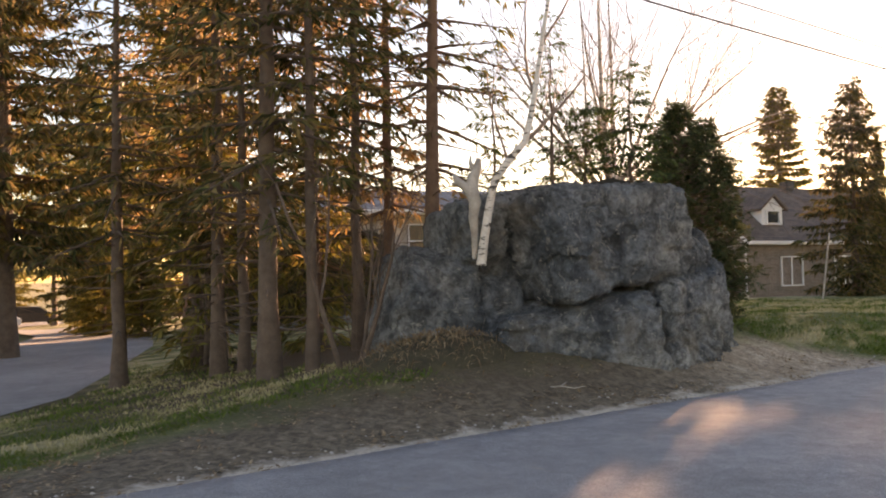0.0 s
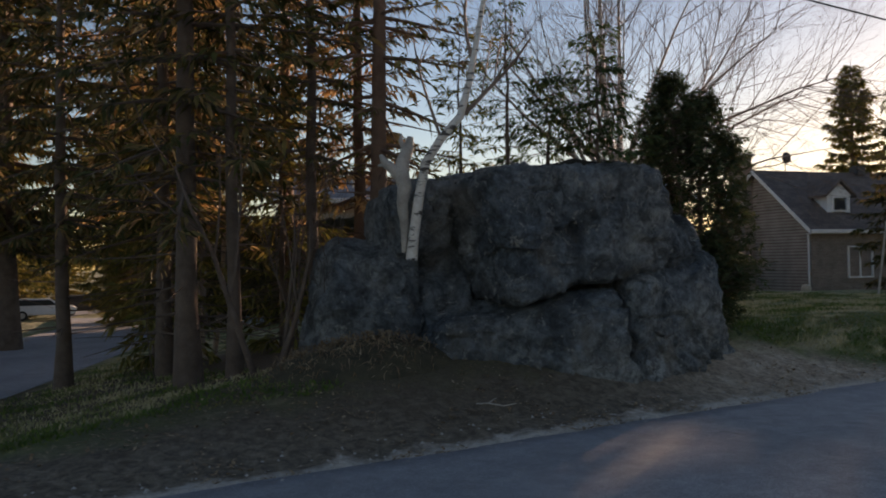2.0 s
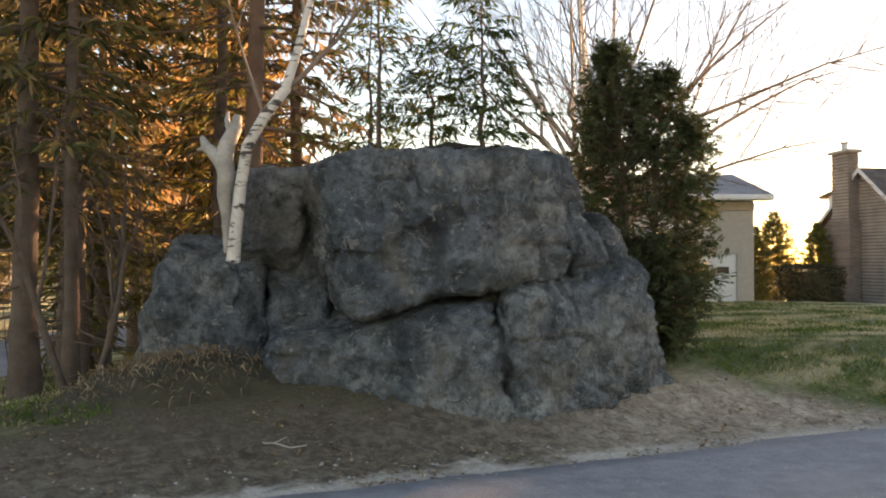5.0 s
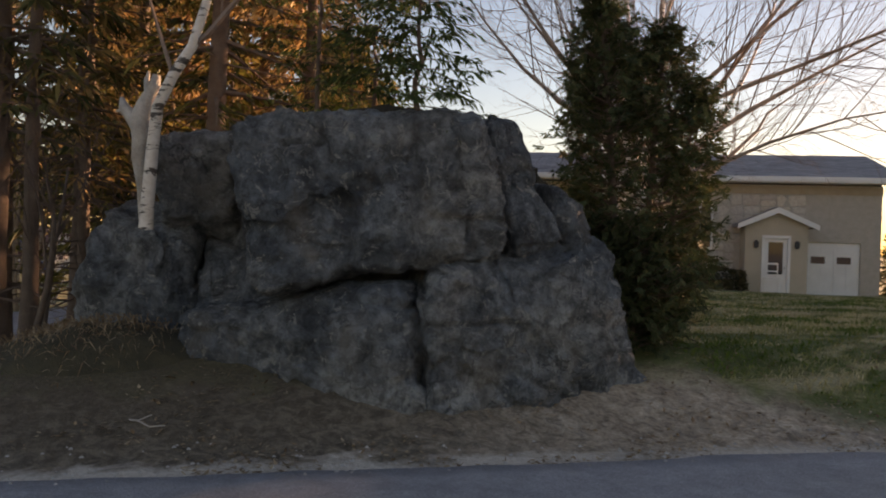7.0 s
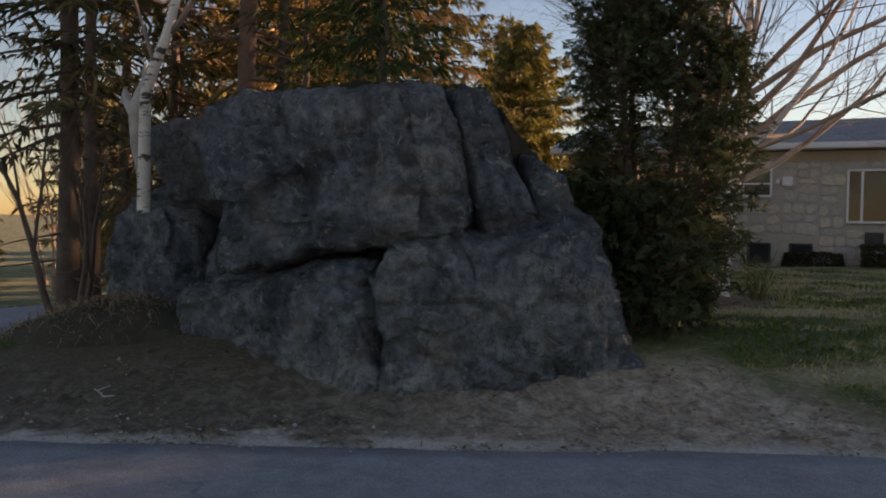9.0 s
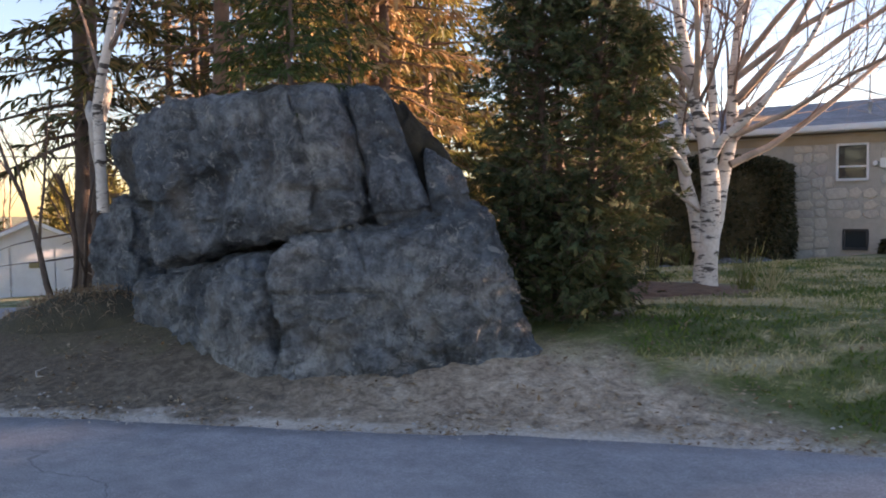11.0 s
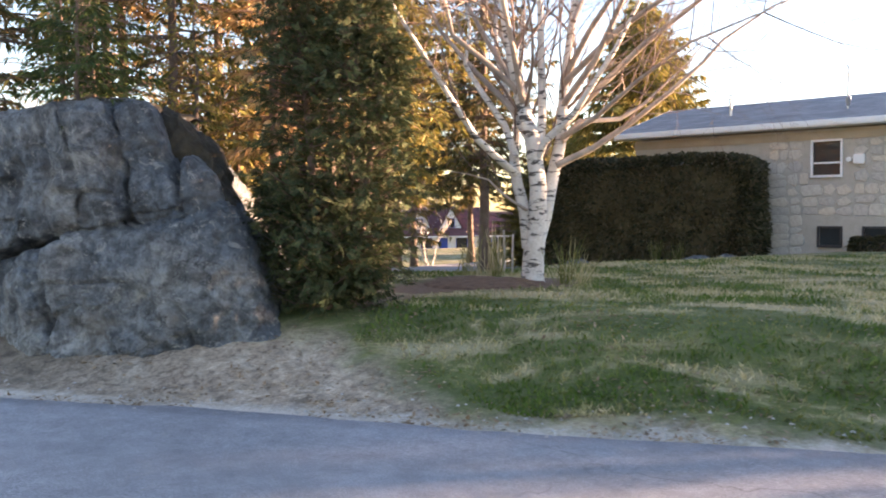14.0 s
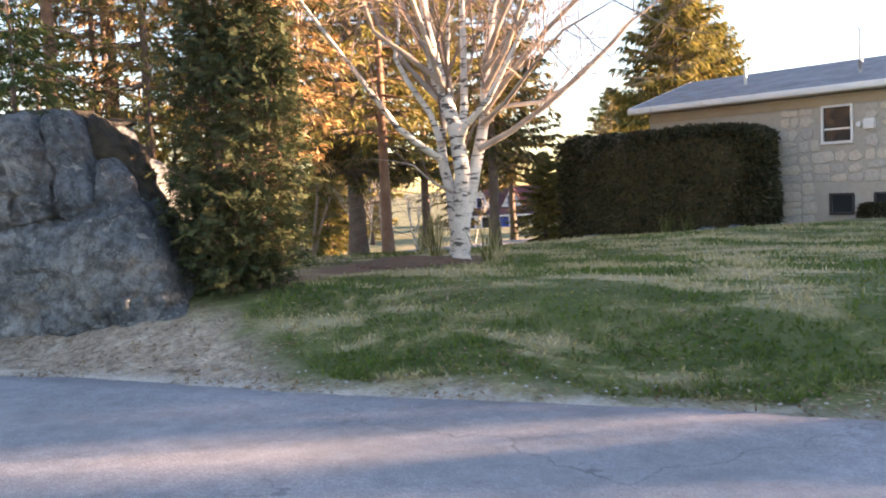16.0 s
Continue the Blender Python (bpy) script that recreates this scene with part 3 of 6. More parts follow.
# ---- the rock ----
def rock(name, corners, parent, seed, n=44, power=7.0, rough=0.07, label="", cuts=(), skin=None):
    """A rounded, cracked block inside eight corners given as (u, v, z): front bl, br, tr, tl, then the same at the back."""
    c = [at(*k) for k in corners]
    verts, faces, index = [], [], {}

    def vert(a, b, g):
        key = (round(a, 5), round(b, 5), round(g, 5))
        if key in index:
            return index[key]
        s = (abs(a) ** power + abs(b) ** power + abs(g) ** power) ** (1 / power)
        a, b, g = (0.5 + 0.5 * k / s for k in (a, b, g))
        f = c[0].lerp(c[1], a).lerp(c[3].lerp(c[2], a), b)
        k = c[4].lerp(c[5], a).lerp(c[7].lerp(c[6], a), b)
        p = f.lerp(k, g)
        mid = sum(c, Vector()) / 8
        out = (p - mid).normalized()
        q = p + Vector((seed * 3.1, 0, 0))
        d = noise.fractal(q * 0.9, 1.0, 2.0, 3) * rough * 1.3
        for k, step, tilt in ((1.15, 0.035, 0.16), (3.1, 0.018, 0.14)):
            wq = q * k + noise.noise_vector(q * 2.3) * 0.22
            c0 = noise.voronoi(wq)[1][0]
            d += step * noise.noise(c0 * 5.3) * 1.6 + tilt * (wq - c0).dot(noise.noise_vector(c0 * 3.7)) / k
        d += (noise.ridged_multi_fractal(q * 1.7, 0.9, 2.0, 4, 1.0, 2.0) - 1.2) * rough * 0.42
        d += noise.fractal(q * 5.0, 0.7, 2.1, 5) * rough * 0.55
        w = noise.voronoi(Vector((p.x * 0.8, p.y * 0.8, p.z * 1.2)) + Vector((0.5, 0.5, 0.5)) * noise.noise(p * 1.1) + Vector((seed, 0, 0)))[0]
        keep = smooth(noise.noise(q * 0.8 + Vector((9, 0, 0))) * 2.5)
        d -= 0.06 * keep * max(0.0, 1 - (w[1] - w[0]) / 0.03)
        d += 0.08 * (w[0] - 0.4)
        u, _ = to_uv(p.x, p.y)
        for (ua, za, ub, zb, deep, wide) in cuts:
            k = min(1.0, max(0.0, ((u - ua) * (ub - ua) + (p.z - za) * (zb - za)) / ((ub - ua) ** 2 + (zb - za) ** 2)))
            far = math.hypot(u - ua - k * (ub - ua), p.z - za - k * (zb - za) + 0.03 * noise.noise(p * 4))
            d -= deep * smooth(1 - far / wide)
        verts.append(p + out * d)
        index[key] = len(verts) - 1
        return index[key]

    g = np.linspace(-1, 1, n + 1)
    for ax in range(3):
        for side in (-1, 1):
            for i in range(n):
                for j in range(n):
                    ring = []
                    for (p, q) in ((i, j), (i + 1, j), (i + 1, j + 1), (i, j + 1)):
                        k = [0, 0, 0]
                        k[ax], k[(ax + 1) % 3], k[(ax + 2) % 3] = side, g[p], g[q]
                        ring.append(vert(*k))
                    faces.append(tuple(ring if side > 0 else reversed(ring)))
    off = parent.matrix_basis.translation
    ob = part(name, ([v - off for v in verts], faces), skin or GRANITE, parent, label, True)
    return ob


boulder = thing("boulder", at(8.4, 7.8, 0.4), "huge cracked grey granite boulder with lichen beside the road", "boulder")
rock("upper_block", ((7.30, 7.15, 1.30), (9.45, 6.86, 1.72), (9.10, 6.80, 2.94), (7.06, 7.34, 2.82), (7.5, 9.0, 1.4), (9.5, 9.0, 1.75), (9.3, 8.9, 3.0), (7.2, 9.0, 2.85)), boulder, 1, 96, 9.0, 0.085, label="huge overhanging grey block",
     cuts=((8.75, 2.04, 9.3, 2.0, 0.06, 0.06), (8.6, 2.65, 8.7, 2.2, 0.05, 0.1), (7.5, 2.62, 7.78, 2.62, 0.05, 0.05), (8.95, 2.7, 9.0, 2.25, 0.04, 0.08), (7.5, 1.75, 8.0, 1.7, 0.03, 0.05)))
rock("lower_left_block", ((6.48, 8.0, 0.15), (8.66, 6.62, 0.15), (8.63, 6.76, 1.61), (6.54, 7.95, 1.1), (7.3, 9.4, 0.2), (9.0, 9.0, 0.2), (9.0, 9.0, 1.6), (7.2, 9.3, 1.2)), boulder, 2, 70, 6, 0.095,
     cuts=((7.95, 1.27, 8.7, 1.34, 0.08, 0.06), (7.6, 0.95, 7.75, 0.5, 0.05, 0.06), (7.9, 1.27, 7.75, 1.0, 0.05, 0.06), (8.25, 1.0, 8.3, 0.3, 0.04, 0.1)))
rock("lower_right_block", ((8.66, 6.68, 0.15), (11.2, 7.26, 0.2), (10.36, 7.30, 1.88), (8.66, 6.76, 1.63), (8.9, 9.3, 0.2), (10.6, 8.9, 0.2), (10.0, 8.8, 1.8), (8.9, 9.2, 1.65)), boulder, 3, 96, 9, 0.085,
     cuts=((8.72, 1.17, 9.6, 1.18, 0.06, 0.035), (10.0, 0.95, 10.2, 0.55, 0.05, 0.08), (9.3, 0.8, 9.9, 0.6, 0.04, 0.07)))
rock("upper_right_slab", ((9.52, 6.98, 1.68), (10.04, 7.16, 1.76), (9.58, 7.34, 2.92), (9.20, 7.16, 3.0), (9.4, 8.6, 1.7), (9.75, 8.5, 1.75), (9.2, 8.3, 2.75), (8.9, 8.4, 2.85)), boulder, 4, 50, 7)
rock("small_block", ((9.96, 7.16, 1.75), (10.38, 7.28, 1.78), (10.27, 7.42, 2.17), (9.93, 7.28, 2.36), (9.8, 8.3, 1.75), (10.05, 8.3, 1.75), (9.9, 8.1, 2.2), (9.7, 8.1, 2.5)), boulder, 5, 32, 5)
rock("left_lobe", ((5.60, 8.75, 0.2), (6.75, 8.15, 0.2), (6.75, 8.25, 1.95), (5.85, 8.7, 2.05), (5.9, 10.2, 0.2), (7.4, 9.8, 0.2), (7.2, 9.6, 2.2), (6.0, 10.0, 2.0)), boulder, 6, 50, 5, 0.09)
rock("back_left_block", ((6.5, 8.2, 2.0), (7.15, 8.25, 2.0), (7.2, 8.2, 2.82), (6.3, 8.2, 2.72), (6.6, 9.5, 1.5), (7.6, 9.4, 1.5), (7.6, 9.3, 2.75), (6.6, 9.5, 2.6)), boulder, 7, 40, 8)
rock("inner_block", ((6.75, 8.3, 0.9), (7.35, 8.1, 1.0), (7.4, 8.3, 1.68), (6.85, 8.45, 1.6), (6.9, 9.0, 0.9), (7.6, 9.0, 0.9), (7.6, 9.0, 2.0), (6.9, 9.0, 2.0)), boulder, 8, 28, 6)
rock("rear_block", ((7.0, 8.4, 0.2), (9.8, 8.4, 0.2), (9.6, 8.4, 2.6), (7.2, 8.4, 2.5), (7.2, 10.2, 0.2), (9.8, 10.0, 0.2), (9.4, 9.7, 2.2), (7.4, 9.7, 2.2)), boulder, 9, 26, 5)

rock("mossy_back", ((9.5, 7.55, 1.85), (10.3, 7.6, 1.85), (10.02, 7.66, 2.45), (9.5, 7.5, 2.98), (9.4, 8.4, 1.85), (10.05, 8.3, 1.85), (9.8, 8.2, 2.4), (9.2, 8.3, 2.95)), boulder, 11, 36, 6, 0.1, "dark moss and soil over the back of the slab", skin=MOSS)


def moss_cap():
    rng = random.Random(3)
    n, off = 26, boulder.matrix_basis.translation
    verts, faces = [], []
    for j in range(n + 1):
        for i in range(n + 1):
            a, b = i / n, j / n
            u, v = 7.2 + 2.0 * a, 7.3 + 1.45 * b + 0.25 * abs(a - 0.6)
            edge = min(a, 1 - a, b, 1 - b) * 8
            z = 2.72 + 0.17 * a + 0.14 * min(1.0, edge) + 0.09 * noise.fractal((u * 2.2, v * 2.2, 0), 1, 2, 4)
            verts.append(at(u, v, z) - off)
    for j in range(n):
        for i in range(n):
            k = j * (n + 1) + i
            faces.append((k, k + 1, k + n + 2, k + n + 1))
    part("moss_cap", (verts, faces), MOSS, boulder, "dark moss and needle litter", True)


moss_cap()

# ---- trees ----
def conifer(name, x, y, height, radius, base, needles, label, seed, density=1.0, z0=None, lean=(0, 0), trunk_r=0.0, dead=14, bark=None, gap=0.34, size=1.0, group="conifers by the rock", droop=0.25):
    """A trunk, whorls of drooping limbs, bare dead limbs low down, and many needle sprays."""
    rng, nr = random.Random(seed), np.random.default_rng(seed)
    z0 = ground_z(x, y) - 0.06 if z0 is None else z0
    tree = thing(name, (x, y, z0), label, "tree", group)
    r0 = trunk_r or 0.014 * height + 0.02
    n = 12
    mid = [Vector((lean[0] * (i / n) + 0.05 * noise.noise((seed, i * 0.6, 0)) * (i > 0), lean[1] * (i / n) + 0.05 * noise.noise((seed, 5, i * 0.6)) * (i > 0), height * i / n)) for i in range(n + 1)]
    t = Tubes()
    t.add(mid, [r0 * (1.35 if i == 0 else 1.0) * (1 - 0.93 * i / n) for i in range(n + 1)], 10)
    part("trunk", t.mesh(), bark or BARK, tree, smooth_shade=True)

    def stem(h):
        k = min(n - 1e-6, max(0, h / height * n))
        return mid[int(k)].lerp(mid[int(k) + 1], k - int(k))

    limbs, P, D = Tubes(), [], []
    h = base
    while h < height * 0.985:
        f = (h - base) / (height - base)
        full = radius * min(1.0, 0.55 + 1.6 * f) * (1 - f) ** 0.75 + 0.08
        m = rng.randint(4, 6)
        a0 = rng.uniform(0, 6.3)
        for i in range(m):
            a = a0 + 6.283 * i / m + rng.uniform(-0.35, 0.35)
            L = full * rng.uniform(0.6, 1.12)
            out = Vector((math.cos(a), math.sin(a), 0))
            rise = 0.32 - 0.55 * (1 - f) * rng.uniform(0.6, 1.2)
            p0 = stem(h + rng.uniform(-0.1, 0.1))
            pts = [p0 + out * L * s + Vector((0, 0, L * (rise * s - droop * s * s * (1 - f) + 0.12 * s ** 3))) for s in (0, 0.25, 0.5, 0.75, 1.0)]
            rb = max(0.006, r0 * 0.26 * (1 - 0.75 * f))
            limbs.add(pts, [rb, rb * 0.75, rb * 0.5, rb * 0.3, rb * 0.12], 4)
            side = Vector((-out.y, out.x, 0))
            for k in range(max(3, int(L / 0.085 * density))):
                s = rng.uniform(0.12, 1.0)
                q = s * 4
                c = pts[min(3, int(q))].lerp(pts[min(3, int(q)) + 1], q - min(3, int(q)))
                d = (out * rng.uniform(0.35, 1.0) + side * rng.choice((-1, 1)) * rng.uniform(0.3, 1.0) + Vector((0, 0, rng.uniform(-0.45, 0.2)))).normalized()
                tl = (0.10 + 0.30 * (1 - s) * min(1.0, L)) * rng.uniform(0.7, 1.3)
                for w in range(3):
                    P.append(c + d * tl * (w / 3.0))
                    D.append(d + Vector((rng.uniform(-0.6, 0.6), rng.uniform(-0.6, 0.6), rng.uniform(-0.6, 0.25))))
        h += gap * rng.uniform(0.75, 1.25) * (1 - 0.4 * f)
    for i in range(dead):
        h = rng.uniform(0.25 * base, base * 1.15)
        a = rng.uniform(0, 6.3)
        L = radius * rng.uniform(0.2, 0.6)
        p0 = stem(h)
        e = p0 + Vector((math.cos(a) * L, math.sin(a) * L, rng.uniform(-0.35, 0.1) * L))
        limbs.add(curve_pts(p0, e, 4, 0.06, rng), [0.016, 0.012, 0.009, 0.006, 0.003], 4)
    part("branchwork", limbs.mesh(), bark or BARK, tree)
    P, D = np.array([tuple(v) for v in P]), np.array([tuple(v) for v in D])
    up = nr.normal(0, 0.6, P.shape) + np.array([0, 0, 1.0])
    sprays(P, D, up, nr.uniform(0.11, 0.22, len(P)) * size, nr.uniform(0.023, 0.05, len(P)) * size, "crown", needles, tree)
    return tree


def grow(tubes, fine, p, d, length, r, depth, rng, spread=0.55, up=0.12, sides=6, kids=4, droop=0.0):
    """A limb that forks into ever thinner ones."""
    n = 5 if depth > 0 else 4
    pts, radii, q, w = [p], [r], p, d.normalized()
    for i in range(n):
        w = (w + Vector((rng.uniform(-1, 1), rng.uniform(-1, 1), rng.uniform(-1, 1))) * 0.16 + Vector((0, 0, up if depth > 1 else up - droop))).normalized()
        q = q + w * length / n
        pts.append(q)
        radii.append(r * (1 - 0.62 * (i + 1) / n))
    (tubes if r > 0.03 else fine).add(pts, radii, sides if r > 0.05 else (5 if r > 0.015 else 3))
    if depth == 0:
        return
    for k in range(kids):
        s = rng.uniform(0.3, 1.0)
        i = min(n - 1, int(s * n))
        a, tilt = rng.uniform(0, 6.283), rng.uniform(0.6, 1.3) * spread
        ax = w.cross(Vector((math.cos(a), math.sin(a), 0.3))).normalized()
        nd = (pts[i + 1] - pts[i]).normalized() * math.cos(tilt) + ax * math.sin(tilt)
        grow(tubes, fine, pts[i].lerp(pts[i + 1], s * n - i), nd, length * rng.uniform(0.45, 0.75), radii[i] * rng.uniform(0.4, 0.62), depth - 1, rng, spread, up, sides, kids, droop)


def lawn_birch():
    """Three stems from one foot; limbs as (across, up) with the depth at start and end, first and last radius."""
    x, y = 3.62, 16.45
    z = ground_z(x, y)
    tree = thing("birch_tree", (x, y, z - 0.05), "large bare multi-stemmed white birch on a mulch bed in the lawn", "tree", turn=52.5)
    rng = random.Random(11)
    t, arms, fine = Tubes(), Tubes(), Tubes()
    V = Vector
    limbs = (
        (((0, -0.1), (0.0, 0.1), (0.03, 0.38), (0.09, 0.76), (0.10, 1.28), (0.045, 1.92), (-0.08, 2.37), (-0.23, 2.92), (-0.33, 3.41), (-0.45, 4.6), (-0.5, 6.0), (-0.4, 7.8)), 0, 0.1, 0.165, 0.012),
        (((-0.03, 0.5), (-0.09, 0.98), (-0.16, 1.38), (-0.2, 1.75), (-0.17, 2.0), (-0.12, 2.6), (-0.05, 3.4), (0.0, 5.0), (0.1, 7.0)), 0.05, 0.8, 0.092, 0.008),
        (((0.05, 0.5), (0.19, 0.9), (0.27, 1.28), (0.42, 1.98), (0.46, 2.67), (0.61, 3.5), (0.75, 4.6), (0.9, 6.0), (1.0, 7.5)), 0.02, 0.6, 0.112, 0.008),
        (((0.1, 1.7), (0.22, 1.9), (0.46, 2.22), (0.71, 2.57), (1.0, 2.96), (1.3, 3.56), (1.5, 4.4), (1.7, 5.6)), -0.02, -1.2, 0.055, 0.006),
        (((0.09, 1.7), (0.16, 2.2), (0.17, 3.16), (0.2, 4.2), (0.15, 5.6), (0.2, 7.2)), 0.02, 0.9, 0.07, 0.006),
        (((-0.2, 1.48), (-0.4, 1.62), (-0.67, 1.92), (-1.07, 2.52), (-1.37, 2.86), (-1.71, 3.5), (-2.0, 4.1), (-2.4, 5.2)), 0.05, -1.5, 0.055, 0.005),
        (((-0.19, 1.7), (-0.37, 2.13), (-0.63, 2.62), (-0.8, 3.0), (-0.82, 3.5), (-0.95, 4.5), (-1.2, 5.8)), 0.1, 1.0, 0.052, 0.005),
        (((-0.15, 2.55), (-0.57, 2.92), (-0.97, 3.26), (-1.07, 3.56), (-1.3, 4.4), (-1.4, 5.4)), 0.02, -0.6, 0.045, 0.005),
        (((0.34, 1.58), (0.55, 1.68), (0.81, 1.8), (1.31, 2.13), (1.85, 2.52), (2.19, 2.86), (2.49, 3.16), (3.1, 3.55), (3.7, 3.8)), 0.02, -0.3, 0.05, 0.006),
        (((0.43, 1.9), (0.71, 2.17), (1.2, 2.22), (1.6, 2.42), (1.78, 2.6), (2.3, 3.0), (2.7, 3.5)), 0.1, 0.9, 0.042, 0.005),
        (((-0.05, 1.0), (-0.25, 1.12), (-0.43, 1.24), (-0.6, 1.4), (-0.82, 1.48), (-1.15, 1.52)), 0.03, -0.2, 0.022, 0.004),
        (((0.44, 2.1), (0.8, 2.5), (1.3, 3.0), (1.9, 3.5), (2.4, 3.9), (2.9, 4.1)), 0.1, -2.6, 0.05, 0.005),
        (((0.47, 2.75), (0.8, 3.3), (1.2, 4.0), (1.7, 4.7), (2.1, 5.4)), 0.2, -2.4, 0.045, 0.005),
        (((0.42, 1.95), (0.7, 2.15), (1.1, 2.5), (1.5, 2.75), (2.0, 2.9)), 0.06, -3.0, 0.038, 0.005),
        (((0.0, 2.2), (-0.1, 2.9), (-0.4, 3.7), (-0.7, 4.6), (-0.9, 5.6)), 0.1, 2.6, 0.05, 0.005),
        (((-0.12, 2.6), (-0.5, 3.3), (-0.9, 4.2), (-1.3, 5.2), (-1.5, 6.2)), 0.3, 2.2, 0.045, 0.005),
        (((0.6, 3.5), (0.9, 4.2), (1.4, 4.9), (2.0, 5.5)), 0.2, 1.6, 0.04, 0.005),
        (((-0.1, 2.4), (-0.3, 3.0), (-0.5, 3.8), (-0.6, 4.8), (-0.6, 5.8)), 0.02, -2.0, 0.045, 0.005),
        (((0.46, 2.4), (0.8, 2.9), (1.1, 3.7), (1.4, 4.5), (1.6, 5.5)), 0.1, -1.8, 0.05, 0.006),
        (((0.46, 2.67), (1.0, 3.2), (1.7, 3.6), (2.4, 4.1), (3.0, 4.4)), 0.15, -3.4, 0.045, 0.005),
        (((0.0, 1.9), (-0.25, 2.4), (-0.35, 3.2), (-0.4, 4.2), (-0.5, 5.4)), 0.08, 1.7, 0.055, 0.006),
        (((-0.18, 2.3), (-0.7, 2.9), (-1.2, 3.6), (-1.5, 4.4), (-1.7, 5.4)), 0.15, 2.6, 0.045, 0.005))
    for row, y0, y1, r0, r1 in limbs:
        n = len(row) - 1
        pts = []
        for i, (a, h) in enumerate(row):
            f = i / n
            w = (0.02 if r0 > 0.056 else 0.06) if 0 < i < n else 0.0
            pts.append(V((a + rng.uniform(-w, w), y0 + (y1 - y0) * f ** 1.2 + rng.uniform(-w, w), h)))
        radii = [r0 + (r1 - r0) * (i / n) ** 1.15 for i in range(n + 1)]
        if h > 7.6:
            radii[0] = 0.24
        (t if r0 > 0.0505 else arms).add(pts, radii, 10)
        total = sum((q - p).length for p, q in zip(pts, pts[1:]))
        for k in range(int(total * (4.0 if y1 < -1.1 else 1.9))):
            s = rng.uniform(0.3 if r0 < 0.06 else 0.38, 1.0) * n
            i = min(n - 1, int(s))
            d = (pts[i + 1] - pts[i]).normalized()
            a, tilt = rng.uniform(0, 6.283), rng.uniform(0.45, 1.0)
            side = d.cross(V((math.cos(a), math.sin(a), 0.2))).normalized()
            grow(arms, fine, pts[i].lerp(pts[i + 1], s - i), d * math.cos(tilt) + side * math.sin(tilt), rng.uniform(0.8, 2.3), max(0.009, radii[i] * rng.uniform(0.18, 0.34)), 2, rng, 0.6, 0.05, 6, 5, 0.04)
    part("stem", t.mesh(), BIRCH, tree, smooth_shade=True)
    part("limb", arms.mesh(), BIRCH_LIMB, tree, "pale brown outer limbs", True)
    part("twigwork", fine.mesh(), BIRCH_TWIG, tree, "fine reddish twigs")


lawn_birch()


def rock_birch():
    V = Vector
    base = V((0.5, 10.2, 1.88))
    tree = thing("birch_sapling", base, "slender white birch growing out of a cleft in the boulder", "tree")
    t, fine, rng = Tubes(), Tubes(), random.Random(21)
    pts = [V((0.5, 10.2, 1.87)), V((0.53, 10.18, 2.12)), V((0.6, 10.14, 2.55)), V((0.68, 10.1, 2.9)), V((0.85, 10.08, 3.15)), V((1.06, 10.06, 3.38)), V((1.16, 10.1, 3.75)), V((1.26, 10.2, 4.3)), V((1.42, 10.3, 5.2)), V((1.5, 10.4, 6.2)), V((1.5, 10.5, 7.2))]
    t.add([p - base for p in pts], [0.064, 0.058, 0.053, 0.05, 0.047, 0.044, 0.037, 0.03, 0.022, 0.012, 0.004], 10)
    for p, d, L, r in (((1.0, 10.06, 3.33), (0.8, 0.1, 0.5), 1.2, 0.03), ((1.2, 10.15, 4.0), (-0.4, 0.3, 0.9), 1.4, 0.022), ((0.85, 10.08, 3.15), (-0.2, -0.3, 0.9), 1.1, 0.02), ((1.3, 10.25, 4.6), (0.5, 0, 0.8), 1.4, 0.018), ((1.42, 10.3, 5.2), (-0.5, 0.2, 0.7), 1.3, 0.015)):
        grow(t, fine, V(p) - base, V(d), L, r, 2, rng, 0.6, 0.05, 6, 4)
    part("stem", t.mesh(), BIRCH, tree, smooth_shade=True)
    part("twigwork", fine.mesh(), BIRCH_TWIG, tree)
    base = V((0.42, 10.24, 2.05))
    stump = thing("dead_birch_snag", base, "broken bleached birch snag leaning out of the boulder's cleft", "snag")
    t = Tubes()
    t.add([V((0, 0, -0.1)), V((0.01, -0.02, 0.2)), V((-0.01, -0.05, 0.42)), V((0.02, -0.06, 0.6)), V((-0.02, -0.04, 0.76)), V((0.0, 0.0, 0.9)), V((0.06, 0.03, 1.04)), V((0.08, 0.04, 1.16))], [0.03, 0.05, 0.062, 0.08, 0.09, 0.075, 0.062, 0.035], 10)
    t.add([V((0.0, -0.04, 0.66)), V((-0.1, -0.06, 0.8)), V((-0.19, -0.05, 0.87)), V((-0.24, -0.03, 0.96))], [0.07, 0.062, 0.05, 0.022], 8)
    t.add([V((-0.17, -0.05, 0.86)), V((-0.27, -0.06, 0.84))], [0.035, 0.012], 6)
    t.add([V((0.04, 0, 0.98)), V((-0.03, 0.04, 1.12)), V((-0.02, 0.05, 1.2))], [0.045, 0.026, 0.01], 6)
    part("snag_trunk", t.mesh(), DEADWOOD, stump, smooth_shade=True)


rock_birch()


